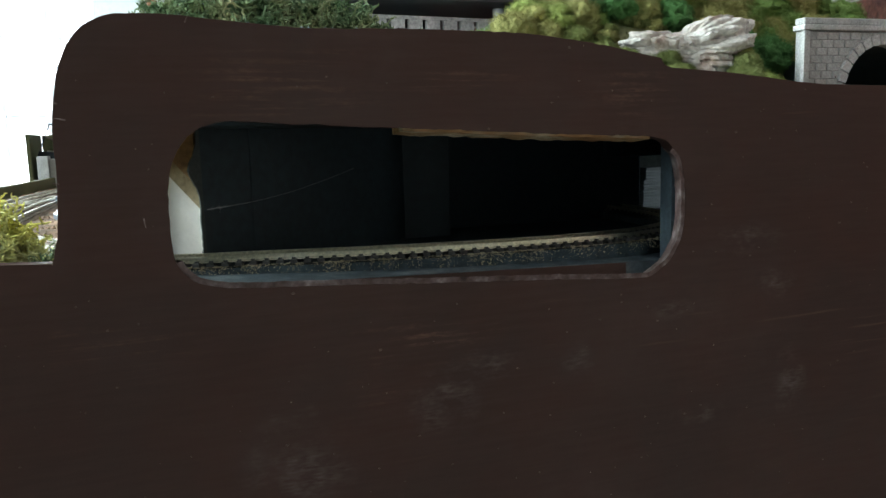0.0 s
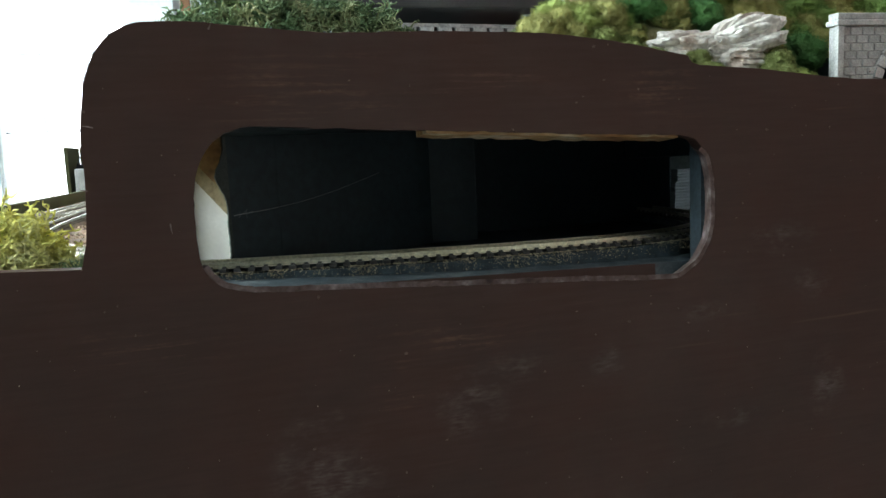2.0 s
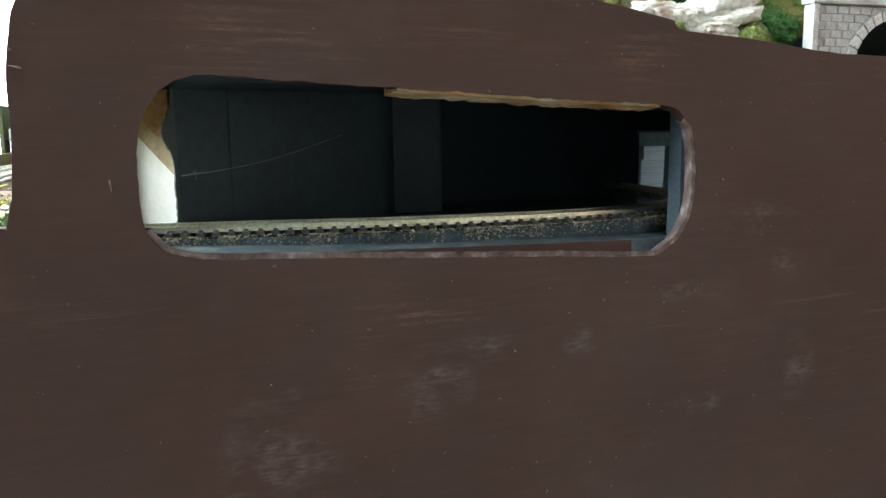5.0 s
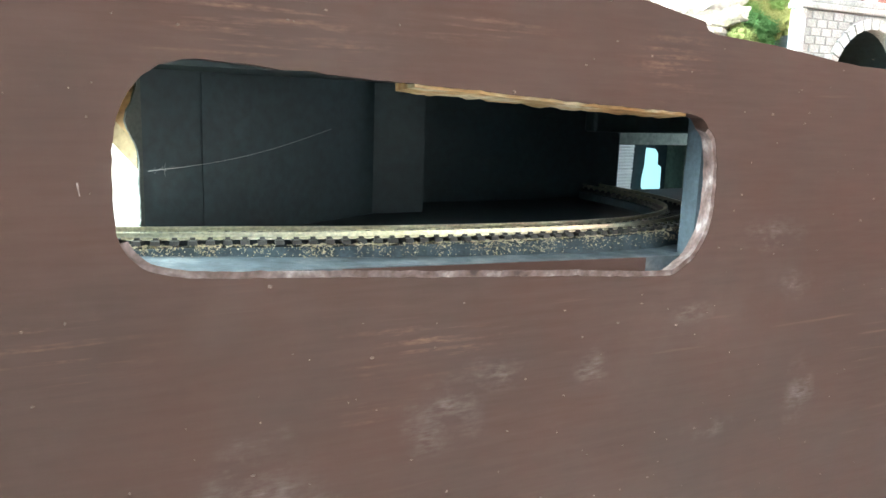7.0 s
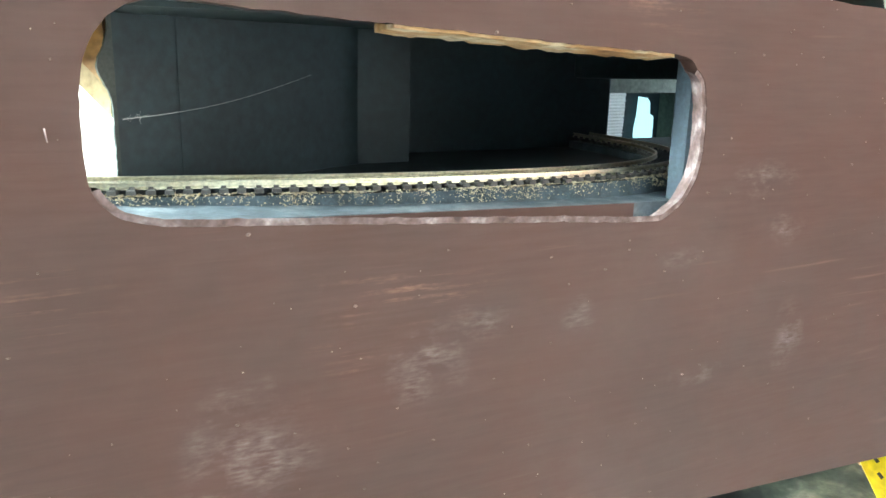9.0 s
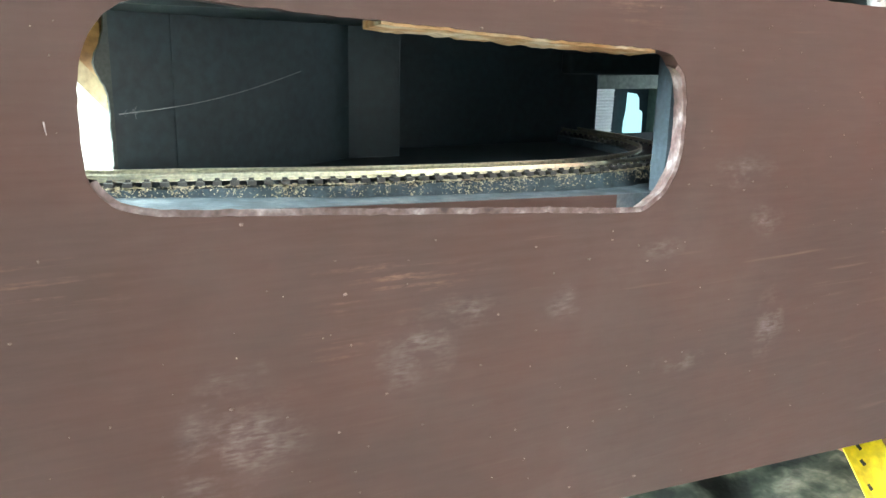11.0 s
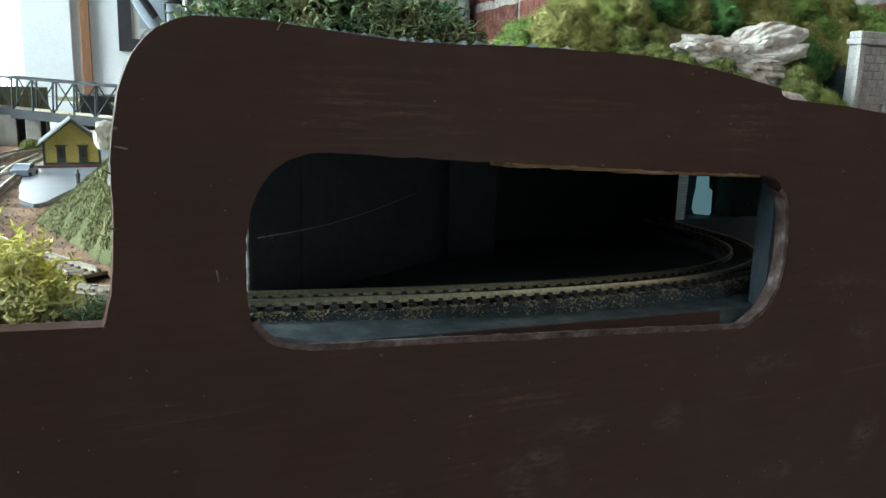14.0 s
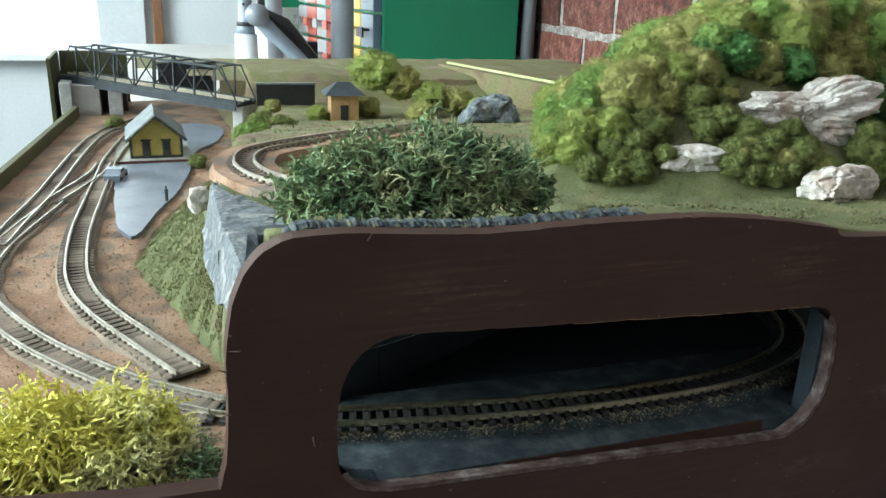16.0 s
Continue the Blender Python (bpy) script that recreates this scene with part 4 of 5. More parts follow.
def sheets():
    """The loose ground of the model as sheets: soil on the left, grass on embankment and plateau."""
    for name, mat, xs, keep, label in (
            ("soil", SOIL, (-0.19, 0.07), lambda x, y: soil_left(y) - 0.0085 < x < lerp_table(y, FOOT) + 0.004, "reddish brown scatter soil of the model landscape"),
            ("grass", GRASS, (-0.07, 0.56), lambda x, y: x > lerp_table(y, FOOT) - 0.006 and x < wall_x(y) - 0.012 and not (y < 0.070 and x < -0.022) and not (x > 0.325 and 0.016 < y < 0.105) and not (x > 0.27 and 0.285 < y < 0.42) and not (x > 0.40 and 0.13 < y < 0.3), "flocked green grass over the model's hill and embankment")):
        bm = bmesh.new()
        step = 0.0035
        grid = {}
        nx, ny = int((xs[1] - xs[0]) / step), int(0.80 / step)
        for i in range(nx + 1):
            for j in range(ny + 1):
                x, y = xs[0] + i * step, 0.0065 + j * step
                if y > 0.0145 or name == "grass":
                    z = terrain(x, y) if name == "grass" else -0.0022 + 0.0011 * fractal(x * 60, y * 60)
                    grid[i, j] = (x, y, z)
        made = {}
        for i in range(nx):
            for j in range(ny):
                q = [(i, j), (i + 1, j), (i + 1, j + 1), (i, j + 1)]
                if all(k in grid for k in q) and keep(grid[q[0]][0] + step / 2, grid[q[0]][1] + step / 2):
                    for k in q:
                        if k not in made:
                            made[k] = bm.verts.new(grid[k])
                    bm.faces.new([made[k] for k in q])
        for f in bm.faces:
            f.material_index = 1 if name == "grass" and f.calc_center_median().y > 0.27 + 0.02 * fractal(f.calc_center_median().x * 30, 3) else 0
        ob = part(name, bm, mat, smooth=True)
        ob.data.materials.append(FLOCK)
        tagged(ob, label, "ground", kind="structure")
        if sum(p.normal.z for p in ob.data.polygons) < 0:
            ob.data.flip_normals()
        solid = ob.modifiers.new("thickness", "SOLIDIFY")
        solid.thickness, solid.offset = 0.003 if name == "grass" else 0.018, -1


sheets()


def scatter(name, mats, count, spot, label, size, tall):
    """Loose flakes and blades strewn on the ground, too many to count."""
    rnd = random.Random(len(label))
    for mat in mats:
        points, faces = [], []
        while len(faces) < count // len(mats):
            p = spot(rnd)
            if p is None:
                continue
            a, w, h = rnd.uniform(0, math.tau), rnd.uniform(*size), rnd.uniform(*tall)
            n = len(points)
            c, q = math.cos(a) * w, math.sin(a) * w
            x, y, z = p
            points += [(x - c, y - q, z - 0.0002), (x + c, y + q, z - 0.0002), (x + rnd.uniform(-1, 1) * w - q, y + rnd.uniform(-1, 1) * w + c, z + h)]
            faces.append((n, n + 1, n + 2))
        mesh = bpy.data.meshes.new(name)
        mesh.from_pydata(points, [], faces)
        mesh.materials.append(mat)
        tagged(new(name, mesh), label, "ground cover", kind="stuff")


def on_soil(rnd):
    y = 0.016 + 0.62 * rnd.random() ** 1.6
    x = rnd.uniform(soil_left(y), lerp_table(y, FOOT) + 0.003)
    return (x, y, -0.0022 + 0.0011 * fractal(x * 60, y * 60)) if fractal(x * 40, y * 40, 3) > -0.25 + rnd.uniform(-0.3, 0.3) else None


def on_bank(rnd):
    y = 0.072 + 0.396 * rnd.random() ** 1.4
    f, e = lerp_table(y, FOOT), lerp_table(y, EDGE)
    t = rnd.uniform(-0.12, 0.86 if y < 0.17 else 1.0)
    x = f + (e - f) * t
    return (x, y, terrain(x, y)) if fractal(x * 60, y * 60, 1) > -0.2 + rnd.uniform(-0.3, 0.3) - 0.5 * t else None


def on_plateau(rnd):
    y = 0.02 + 0.5 * rnd.random() ** 1.7
    x = rnd.uniform(lerp_table(y, EDGE), 0.30)
    return (x, y, terrain(x, y)) if fractal(x * 50, y * 50, 1) > rnd.uniform(-0.35, 0.3) else None


scatter("soil_crumbs", (FLOCK, BALLAST, SOIL), 9000, on_soil, "loose brown crumbs and grit strewn over the soil", (0.0003, 0.0008), (0.0003, 0.0009))
scatter("bank_grass", (DRY_GRASS, MOSS), 42000, on_bank, "short flocked grass on the embankment", (0.00014, 0.00032), (0.0004, 0.0012))
scatter("plateau_grass", (DRY_GRASS, MOSS, FLOCK), 14000, on_plateau, "short flocked grass on the plateau", (0.0003, 0.0007), (0.0004, 0.0011))


def rock(name, place, size, mat, seed, label, turn=0.0, sub=5, parent_kind="rock", lobes=((0, 0, 0, 1, 1, 1),)):
    """A weathered plaster rock; lobes (offset and scale within the size) grow together into one outcrop."""
    def reach(d):
        """How far the outermost lobe reaches from the centre in the direction d."""
        far = 0.22
        for ox, oy, oz, sx, sy, sz in lobes:
            u, c = Vector((d.x / sx, d.y / sy, d.z / sz)), Vector((ox / sx, oy / sy, oz / sz))
            half = u.dot(c)
            rest = half * half - u.dot(u) * (c.dot(c) - 1)
            if rest > 0:
                far = max(far, (half + math.sqrt(rest)) / u.dot(u))
        return far

    bm = bmesh.new()
    bmesh.ops.create_icosphere(bm, subdivisions=sub, radius=1.0)
    for v in bm.verts:
        d = v.co.copy()
        v.co *= reach(d)
        p = v.co * (1 if len(lobes) == 1 else 1.7) + Vector((seed * 7.3, seed * 3.1, 0))
        lump = noise.noise(p * 1.1) * (0.26 if len(lobes) == 1 else 0.16) + noise.noise(p * 2.4) * 0.13
        near, spots = noise.voronoi(p * 1.5 + Vector((0.3 * noise.noise(p * 3), 0, 0)))
        facet = noise.cell(spots[0] * 9.0)
        crack = min(1.0, (near[1] - near[0]) * 7)
        square = 1.0 / max(0.72, (abs(d.x) ** 3 + abs(d.y) ** 3 + abs(d.z) ** 3) ** (1 / 3))
        v.co *= (0.76 + lump + 0.15 * facet + 0.07 * crack + 0.04 * fractal(*(p * 5)) + 0.015 * noise.noise(p * 30)) * square
        v.co = Vector((v.co.x * size[0], v.co.y * size[1], v.co.z * size[2]))
    ob = part(name, bm, mat)
    ob.matrix_basis = pose(*place, 0, 0, turn)
    return tagged(ob, label, parent_kind, "plaster rocks")


rock("rock", (0.272, 0.128, 0.0840), (0.0400, 0.014, 0.0190), ROCK, 1, "broad white plaster rock outcrop stained pink on the hillside", -4, 6, "rock",
     ((-0.42, 0.1, 0.0, 0.62, 0.9, 0.50), (0.0, 0.0, 0.0, 0.66, 0.95, 0.56), (0.48, -0.1, 0.25, 0.52, 1.0, 0.66), (0.38, -0.4, -0.45, 0.40, 0.8, 0.52)))
rock("rock", (0.2000, 0.122, 0.0625), (0.0200, 0.012, 0.0095), ROCK, 4, "small white plaster rock at the hill's foot", -14)
rock("rock", (0.2600, 0.085, 0.0550), (0.0205, 0.012, 0.0115), ROCK, 5, "white plaster rock in the grass near the panel", 4)
rock("rock", (0.230, 0.42, 0.0350), (0.030, 0.02, 0.023), BLUE_ROCK, 6, "grey plaster rock beside the far bushes", 0, 4)
rock("rock", (-0.0265, 0.186, 0.0400), (0.0060, 0.006, 0.0075), ROCK, 8, "pointed white rock on the edge of the embankment", 0, 3)


def cliff():
    """Blue-white painted plaster cliff on the embankment beside the panel."""
    bm = bmesh.new()
    rows = []
    for i in range(78):
        y = 0.0182 + i * 0.00196
        row = []
        for j in range(22):
            f, e = lerp_table(y, FOOT), lerp_table(y, EDGE)
            k = j / 21
            jag = 0.0006 * noise.ridged_multi_fractal(Vector((y * 60, k * 5, 2)), 0.9, 2.0, 4, 1.0, 2.0)
            if y < 0.09:
                low = 0.040 - 0.012 * ease((y - 0.045) / 0.04)
                x = -0.0268 + 0.0045 * min(1.0, k / 0.6) + 0.011 * max(0.0, (k - 0.6) / 0.4)
                z = low + (plateau(x, y) + 0.0016 - 0.0022 * k ** 6 - low) * min(1.0, k / 0.6)
            else:
                low = 0.80 - 0.12 * ease((y - 0.09) / 0.02) * ease((0.16 - y) / 0.02)
                x = f + (e - f) * (low + (1.02 - low) * min(1.0, k / 0.7) + 0.014 * fractal(y * 60, 4)) + 0.022 * max(0.0, (k - 0.7) / 0.3) * ease((0.17 - y) / 0.06)
                z = terrain(x, y)
            row.append(bm.verts.new((x - 0.001 - jag * 0.5, y, z + 0.0004 + 0.2 * jag)))
        rows.append(row)
    for a, c in zip(rows, rows[1:]):
        for j in range(21):
            bm.faces.new((a[j], a[j + 1], c[j + 1], c[j]))
    ob = part("cliff", bm, BLUE_ROCK)
    tagged(ob, "blue-white plaster rock face on the embankment", "rock face", "plaster rocks")
    s = ob.modifiers.new("thickness", "SOLIDIFY")
    s.thickness, s.offset = 0.003, 0


cliff()


def ledge():
    """Chipped slate and white rim of the plateau along the panel's top edge."""
    bm = bmesh.new()
    rows = []
    for i in range(360):
        x = -0.026 + i * 0.00035
        z = panel_top(max(x, -0.0255)) - 0.0012
        j = 0.0010 * fractal(x * 260, 1) + 0.0009 * noise.noise(Vector((x * 900, 4, 0))) + 0.0006
        z -= 0.006 * (1 - ease(i / 21)) + 0.003 * ease((i - 336) / 21)
        rows.append([bm.verts.new((x, y, z + h)) for y, h in ((0.0064, -0.004), (0.0064, 0.0006 + 1.2 * j), (0.0085, 0.0013 + 1.5 * j), (0.013, 0.0010 + 1.2 * j), (0.0175, -0.003))])
    for a, c in zip(rows, rows[1:]):
        for k in range(4):
            bm.faces.new((a[k], a[k + 1], c[k + 1], c[k]))
    m = material("chipped_slate_rim", [(0.022, 0.032, 0.042), (0.06, 0.08, 0.095), (0.13, 0.12, 0.07), (0.4, 0.38, 0.35)], 420, 0.9, 0, 1.0, 1400, spread=(0.40, 0.78))
    tagged(part("ledge", bm, m), "chipped slate and white rim along the panel's top", "ledge", kind="structure")


ledge()


# ---- lichen and foliage ----
def lichen(name, mat, count, place, size, seed, label, length=0.006, radius=0.00033, group=""):
    """A tangle of forked, curling stems that fills a flattened mound."""
    rnd = random.Random(seed)
    bm = bmesh.new()

    def stem(p, d, ln, r, depth):
        pts = [p]
        for _ in range(3):
            d = (d + Vector((rnd.gauss(0, 0.6), rnd.gauss(0, 0.6), rnd.gauss(0, 0.55)))).normalized()
            p = p + d * ln / 3
            pts.append(p)
        sweep(bm, pts, [r, r * 0.9, r * 0.8, r * 0.45], 3, False)
        if depth:
            for _ in range(2):
                stem(pts[-2 if rnd.random() < 0.5 else -1], (d + Vector((rnd.gauss(0, 0.8), rnd.gauss(0, 0.8), rnd.gauss(0.1, 0.6)))).normalized(), ln * 0.6, r * 0.8, depth - 1)

    for _ in range(count):
        a, t = rnd.uniform(0, math.tau), math.sqrt(rnd.random())
        u, w = t * math.cos(a), t * math.sin(a)
        lump = 0.75 + 0.35 * fractal(u * 1.7 + seed, w * 1.7, 0, 3)
        h = max(0.05, math.sqrt(max(0.0, 1 - t * t)) * lump)
        q = Vector((u * size[0], w * size[1], size[2] * h * rnd.uniform(0.35, 1.0)))
        d = Vector((u / size[0], w / size[1], h / size[2] * 0.9)).normalized()
        stem(q - d * length * 0.6, d, length, radius, 2)
    ob = part(name, bm, mat)
    ob.matrix_basis = pose(*place)
    return tagged(ob, label, "bush", group)


def mound(name_mat, place, size, parent, seed):
    bm = bmesh.new()
    bmesh.ops.create_icosphere(bm, subdivisions=4, radius=1.0)
    for v in bm.verts:
        s = 0.74 + 0.2 * fractal(*(v.co * 2.5 + Vector((seed, 0, 0))))
        v.co = Vector((v.co.x * size[0] * s, v.co.y * size[1] * s, max(0.0, v.co.z) * size[2] * s))
    ob = part("core", bm, name_mat)
    ob.parent = parent
    return ob


b = lichen("lichen_bush", LICHEN_DARK, 1500, (0.0335, 0.044, 0.0725), (0.046, 0.020, 0.0275), 11, "dark green lichen bush on the rim of the hill", 0.0080, 0.00058)
mound(LICHEN_CORE_SHADE, None, (0.036, 0.014, 0.014), b, 3)
b = lichen("lichen_bush", LICHEN_YELLOW, 1000, (-0.0745, 0.0315, -0.0015), (0.034, 0.0155, 0.035), 12, "bright yellow lichen bush beside the panel's step", 0.0070, 0.00062)
mound(LICHEN_YELLOW, None, (0.022, 0.009, 0.018), b, 5)
b = lichen("lichen_bush", LICHEN_YELLOW, 760, (-0.127, 0.036, -0.0015), (0.028, 0.016, 0.032), 13, "yellow lichen bush along the layout's front", 0.0070, 0.00062)
mound(LICHEN_YELLOW, None, (0.019, 0.009, 0.016), b, 6)
lichen("lichen_bush", LICHEN_DARK, 60, (-0.0405, 0.020, -0.0015), (0.0065, 0.008, 0.012), 14, "small dark green sprig in the panel's corner", 0.006, 0.0003)


def clump_mesh(name, mat, seed):
    """A foam-like foliage ball: knobbly core under many small leaf flakes."""
    rnd = random.Random(seed)
    bm = bmesh.new()
    bmesh.ops.create_icosphere(bm, subdivisions=4, radius=1.0)
    for v in bm.verts:
        p = v.co.copy()
        v.co *= 0.80 + 0.22 * fractal(*(p * 2.0 + Vector((seed, 0, 0))), 2) + 0.09 * noise.noise(p * 4.5) + 0.06 * noise.noise(p * 10) + 0.04 * rnd.random()
    verts = [v.co.copy() for v in bm.verts]
    for _ in range(13000):
        c = rnd.choice(verts)
        p = c * rnd.uniform(0.95, 1.16) + Vector((rnd.gauss(0, 0.03), rnd.gauss(0, 0.03), rnd.gauss(0, 0.03)))
        s = rnd.uniform(0.014, 0.034)
        t = [bm.verts.new(p + Vector((rnd.uniform(-s, s), rnd.uniform(-s, s), rnd.uniform(-s, s)))) for _ in range(4)]
        bm.faces.new((t[0], t[1], t[2])), bm.faces.new((t[1], t[3], t[2]))
    mesh = bpy.data.meshes.new(name)
    bm.to_mesh(mesh)
    bm.free()
    mesh.materials.append(mat)
    return mesh


TONES = ("bright green", "olive", "dark olive", "lime", "emerald green")
CLUMPS = [clump_mesh("foliage_clump", FOLIAGE[i], 20 + i) for i in range(5)]


def clump(tone, x, y, r, squash=0.85, lift=0.45, z=None, group="foliage on the hill", rnd=random.Random(31)):
    ob = new("foliage_clump", CLUMPS[tone])
    ob.matrix_basis = pose(x, y, (terrain(x, y) if z is None else z) + r * lift, 0, 0, rnd.uniform(0, 360)) @ Matrix.Diagonal((r * rnd.uniform(0.92, 1.1), r * rnd.uniform(0.92, 1.1), r * squash, 1))
    tagged(ob, TONES[tone] + " foliage clump of fine foam leaves", "shrub", group)


def foliage():
    rnd = random.Random(8)
    # lower skirt of the hill, then rising rows up to the crest
    for tone, x, y, r in (
            (3, 0.139, 0.152, 0.0105), (3, 0.146, 0.141, 0.0100), (2, 0.151, 0.131, 0.0085), (2, 0.160, 0.125, 0.0080), (2, 0.172, 0.121, 0.0075), (0, 0.148, 0.160, 0.0110),
            (3, 0.155, 0.150, 0.0130), (3, 0.168, 0.142, 0.0115), (2, 0.176, 0.132, 0.0090), (0, 0.166, 0.166, 0.0130), (3, 0.150, 0.170, 0.0120), (2, 0.163, 0.135, 0.0075),
            (1, 0.183, 0.150, 0.0130), (0, 0.182, 0.170, 0.0140), (1, 0.198, 0.158, 0.0125), (1, 0.200, 0.148, 0.0110), (0, 0.200, 0.176, 0.0130), (1, 0.216, 0.164, 0.0125),
            (2, 0.214, 0.140, 0.0100), (2, 0.224, 0.128, 0.0100), (2, 0.212, 0.126, 0.0080), (2, 0.232, 0.120, 0.0095), (2, 0.240, 0.112, 0.0090), (2, 0.222, 0.114, 0.0080),
            (4, 0.228, 0.157, 0.0120), (4, 0.245, 0.156, 0.0125), (1, 0.262, 0.152, 0.0130), (4, 0.282, 0.150, 0.0140), (0, 0.229, 0.150, 0.0090), (1, 0.305, 0.148, 0.0130), (4, 0.322, 0.142, 0.0130),
            (2, 0.252, 0.104, 0.0090), (2, 0.264, 0.099, 0.0085), (2, 0.256, 0.116, 0.0080), (2, 0.296, 0.104, 0.0120), (3, 0.305, 0.100, 0.0115), (3, 0.315, 0.098, 0.0100), (2, 0.304, 0.114, 0.0120),
            (2, 0.288, 0.093, 0.0090), (2, 0.276, 0.090, 0.0080), (4, 0.193, 0.146, 0.0050), (2, 0.190, 0.134, 0.0080), (3, 0.262, 0.122, 0.0050), (2, 0.216, 0.108, 0.0080), (2, 0.224, 0.103, 0.0075), (2, 0.233, 0.099, 0.0070), (2, 0.242, 0.099, 0.0070), (2, 0.229, 0.109, 0.0085), (2, 0.186, 0.122, 0.0070)):
        clump(tone, x, y, r)
    for k in range(150):
        x = rnd.uniform(0.145, 0.47)
        y = rnd.uniform(0.150, 0.27)
        if hill(x, y) > 0.012 and x < wall_x(y) - 0.03 and not (0.22 < x < 0.31 and y < 0.149):
            patch = fractal(x * 22, y * 22, 7.0, 2)
            clump(4 if patch > 0.32 else 0 if patch > 0.08 else 3 if patch < -0.22 else 1, x, y, rnd.uniform(0.0130, 0.0190))
    for k in range(230):
        x, y = rnd.uniform(0.165, 0.325), rnd.uniform(0.098, 0.158)
        if hill(x, y) > 0.006 and min(math.hypot((x - a) / w, (y - c) / 0.016) for a, c, w in ((0.254, 0.132, 0.026), (0.288, 0.118, 0.024), (0.281, 0.104, 0.018), (0.204, 0.118, 0.02), (0.247, 0.085, 0.02))) > 1.0:
            clump(rnd.choice((2, 2, 1)), x, y, rnd.uniform(0.0055, 0.0105), 0.7, 0.2)
    # bushes farther off
    for tone, x, y, r, z in ((3, 0.168, 0.56, 0.026, 0.050), (1, 0.190, 0.55, 0.022, 0.042), (3, 0.215, 0.53, 0.020, 0.030), (1, 0.238, 0.52, 0.018, 0.028), (3, 0.255, 0.50, 0.018, 0.022),
                             (1, 0.195, 0.50, 0.016, 0.020), (3, 0.102, 0.52, 0.012, 0.020), (1, 0.15, 0.53, 0.014, 0.024), (2, 0.048, 0.50, 0.013, 0.018), (0, 0.036, 0.46, 0.016, 0.014), (2, 0.060, 0.47, 0.014, 0.018),
                             (2, -0.01, 0.44, 0.008, 0.0), (2, -0.072, 0.62, 0.010, 0.0), (1, 0.062, 0.52, 0.008, 0.03)):
        clump(tone, x, y, r, 0.8, 0.3, z, "bushes in the far valley")


foliage()


# ---- tunnel portal of cast stone on the hill ----
def portal():
    top = thing("tunnel_portal", (0.3325, 0.1, 0.045), -2, "pale grey cast stone tunnel portal with a dark arch", "tunnel portal")
    w, h = 0.118, 0.054
    cx, r, spring = 0.0555, 0.0275, 0.0125
    rows, cols = 11, 15
    bh, bw = h * 0.86 / rows, w / cols
    mesh = bpy.data.meshes.new("stone")
    bm = bmesh.new()
    box(bm, -bw / 2 + 0.00015, bw / 2 - 0.00015, -0.0009, 0.0004, 0.0001, bh - 0.0001)
    bmesh.ops.bevel(bm, geom=[e for e in bm.edges if all(v.co.y < 0 for v in e.verts)], offset=0.0004, segments=1, affect="EDGES")
    bm.to_mesh(mesh)
    bm.free()
    mesh.materials.append(STONE)
    bm = bmesh.new()
    arc = [(cx + r * math.cos(math.pi * k / 24), spring + r * math.sin(math.pi * k / 24)) for k in range(25)]
    outline = [(w, 0.0), (w, h * 0.87), (0.0, h * 0.87), (0.0, 0.0), (cx - r, 0.0)] + arc[::-1] + [(cx + r, 0.0)]
    front = [bm.verts.new((x, 0.0004, z)) for x, z in outline]
    rear = [bm.verts.new((x, 0.006, z)) for x, z in outline]
    bm.faces.new(front), bm.faces.new(rear)
    for k in range(len(front)):
        bm.faces.new((front[k], front[(k + 1) % len(front)], rear[(k + 1) % len(front)], rear[k]))
    part("wall", bm, STONE, top)
    for j in range(rows):
        for i in range(-1, cols + 1):
            x = (i + 0.5 + 0.5 * (j % 2)) * bw
            z = j * bh
            d = math.hypot(x - cx, max(0.0, z + bh / 2 - spring))
            if x < bw * 0.45 or x > w - bw * 0.45 or d < r + 0.0045 or (z < spring and abs(x - cx) < r + 0.0045):
                continue
            ob = new("stone", mesh)
            ob.parent = top
            ob.matrix_basis = pose(x, 0.0, z)
    # ring of wedge stones
    m = 15
    for k in range(m):
        a0, a1 = math.pi * k / m + 0.015, math.pi * (k + 1) / m - 0.015
        bm = bmesh.new()
        v = [bm.verts.new((cx + q * math.cos(a), y, spring + q * math.sin(a))) for y in (-0.0018, 0.001) for a, q in ((a0, r), (a1, r), (a1, r + 0.0055), (a0, r + 0.0055))]
        for f in ((0, 1, 2, 3), (4, 7, 6, 5), (0, 4, 5, 1), (1, 5, 6, 2), (2, 6, 7, 3), (3, 7, 4, 0)):
            bm.faces.new([v[i] for i in f])
        part("arch_stone", bm, STONE, top)
    part("coping", block(-0.002, w + 0.002, -0.0025, 0.0065, h * 0.875, h * 0.93, 0.0005), STONE, top)
    part("coping", block(-0.001, w + 0.001, -0.0015, 0.006, h * 0.932, h, 0.0006), STONE, top)
    part("pilaster", block(-0.0015, 0.0025, -0.0022, 0.0003, 0, h * 0.87, 0.0004), STONE, top)
    bm = bmesh.new()
    n = 18
    ring = [[bm.verts.new((cx + q * math.cos(math.pi * k / n), y, spring + q * math.sin(math.pi * k / n))) for k in range(n + 1)] for y, q in ((0.0065, r + 0.001), (0.09, r + 0.001))]
    for k in range(n):
        bm.faces.new((ring[0][k], ring[0][k + 1], ring[1][k + 1], ring[1][k]))
    bm.faces.new(ring[1])
    part("bore", bm, BLACK_PAINT, top, "black tunnel bore")


portal()
part_floor = block(0.318, 0.46, 0.016, 0.16, 0.040, 0.0445)
tagged(part("track_shelf", part_floor, SOIL), "soil shelf in front of the tunnel portal", "ground", kind="structure")


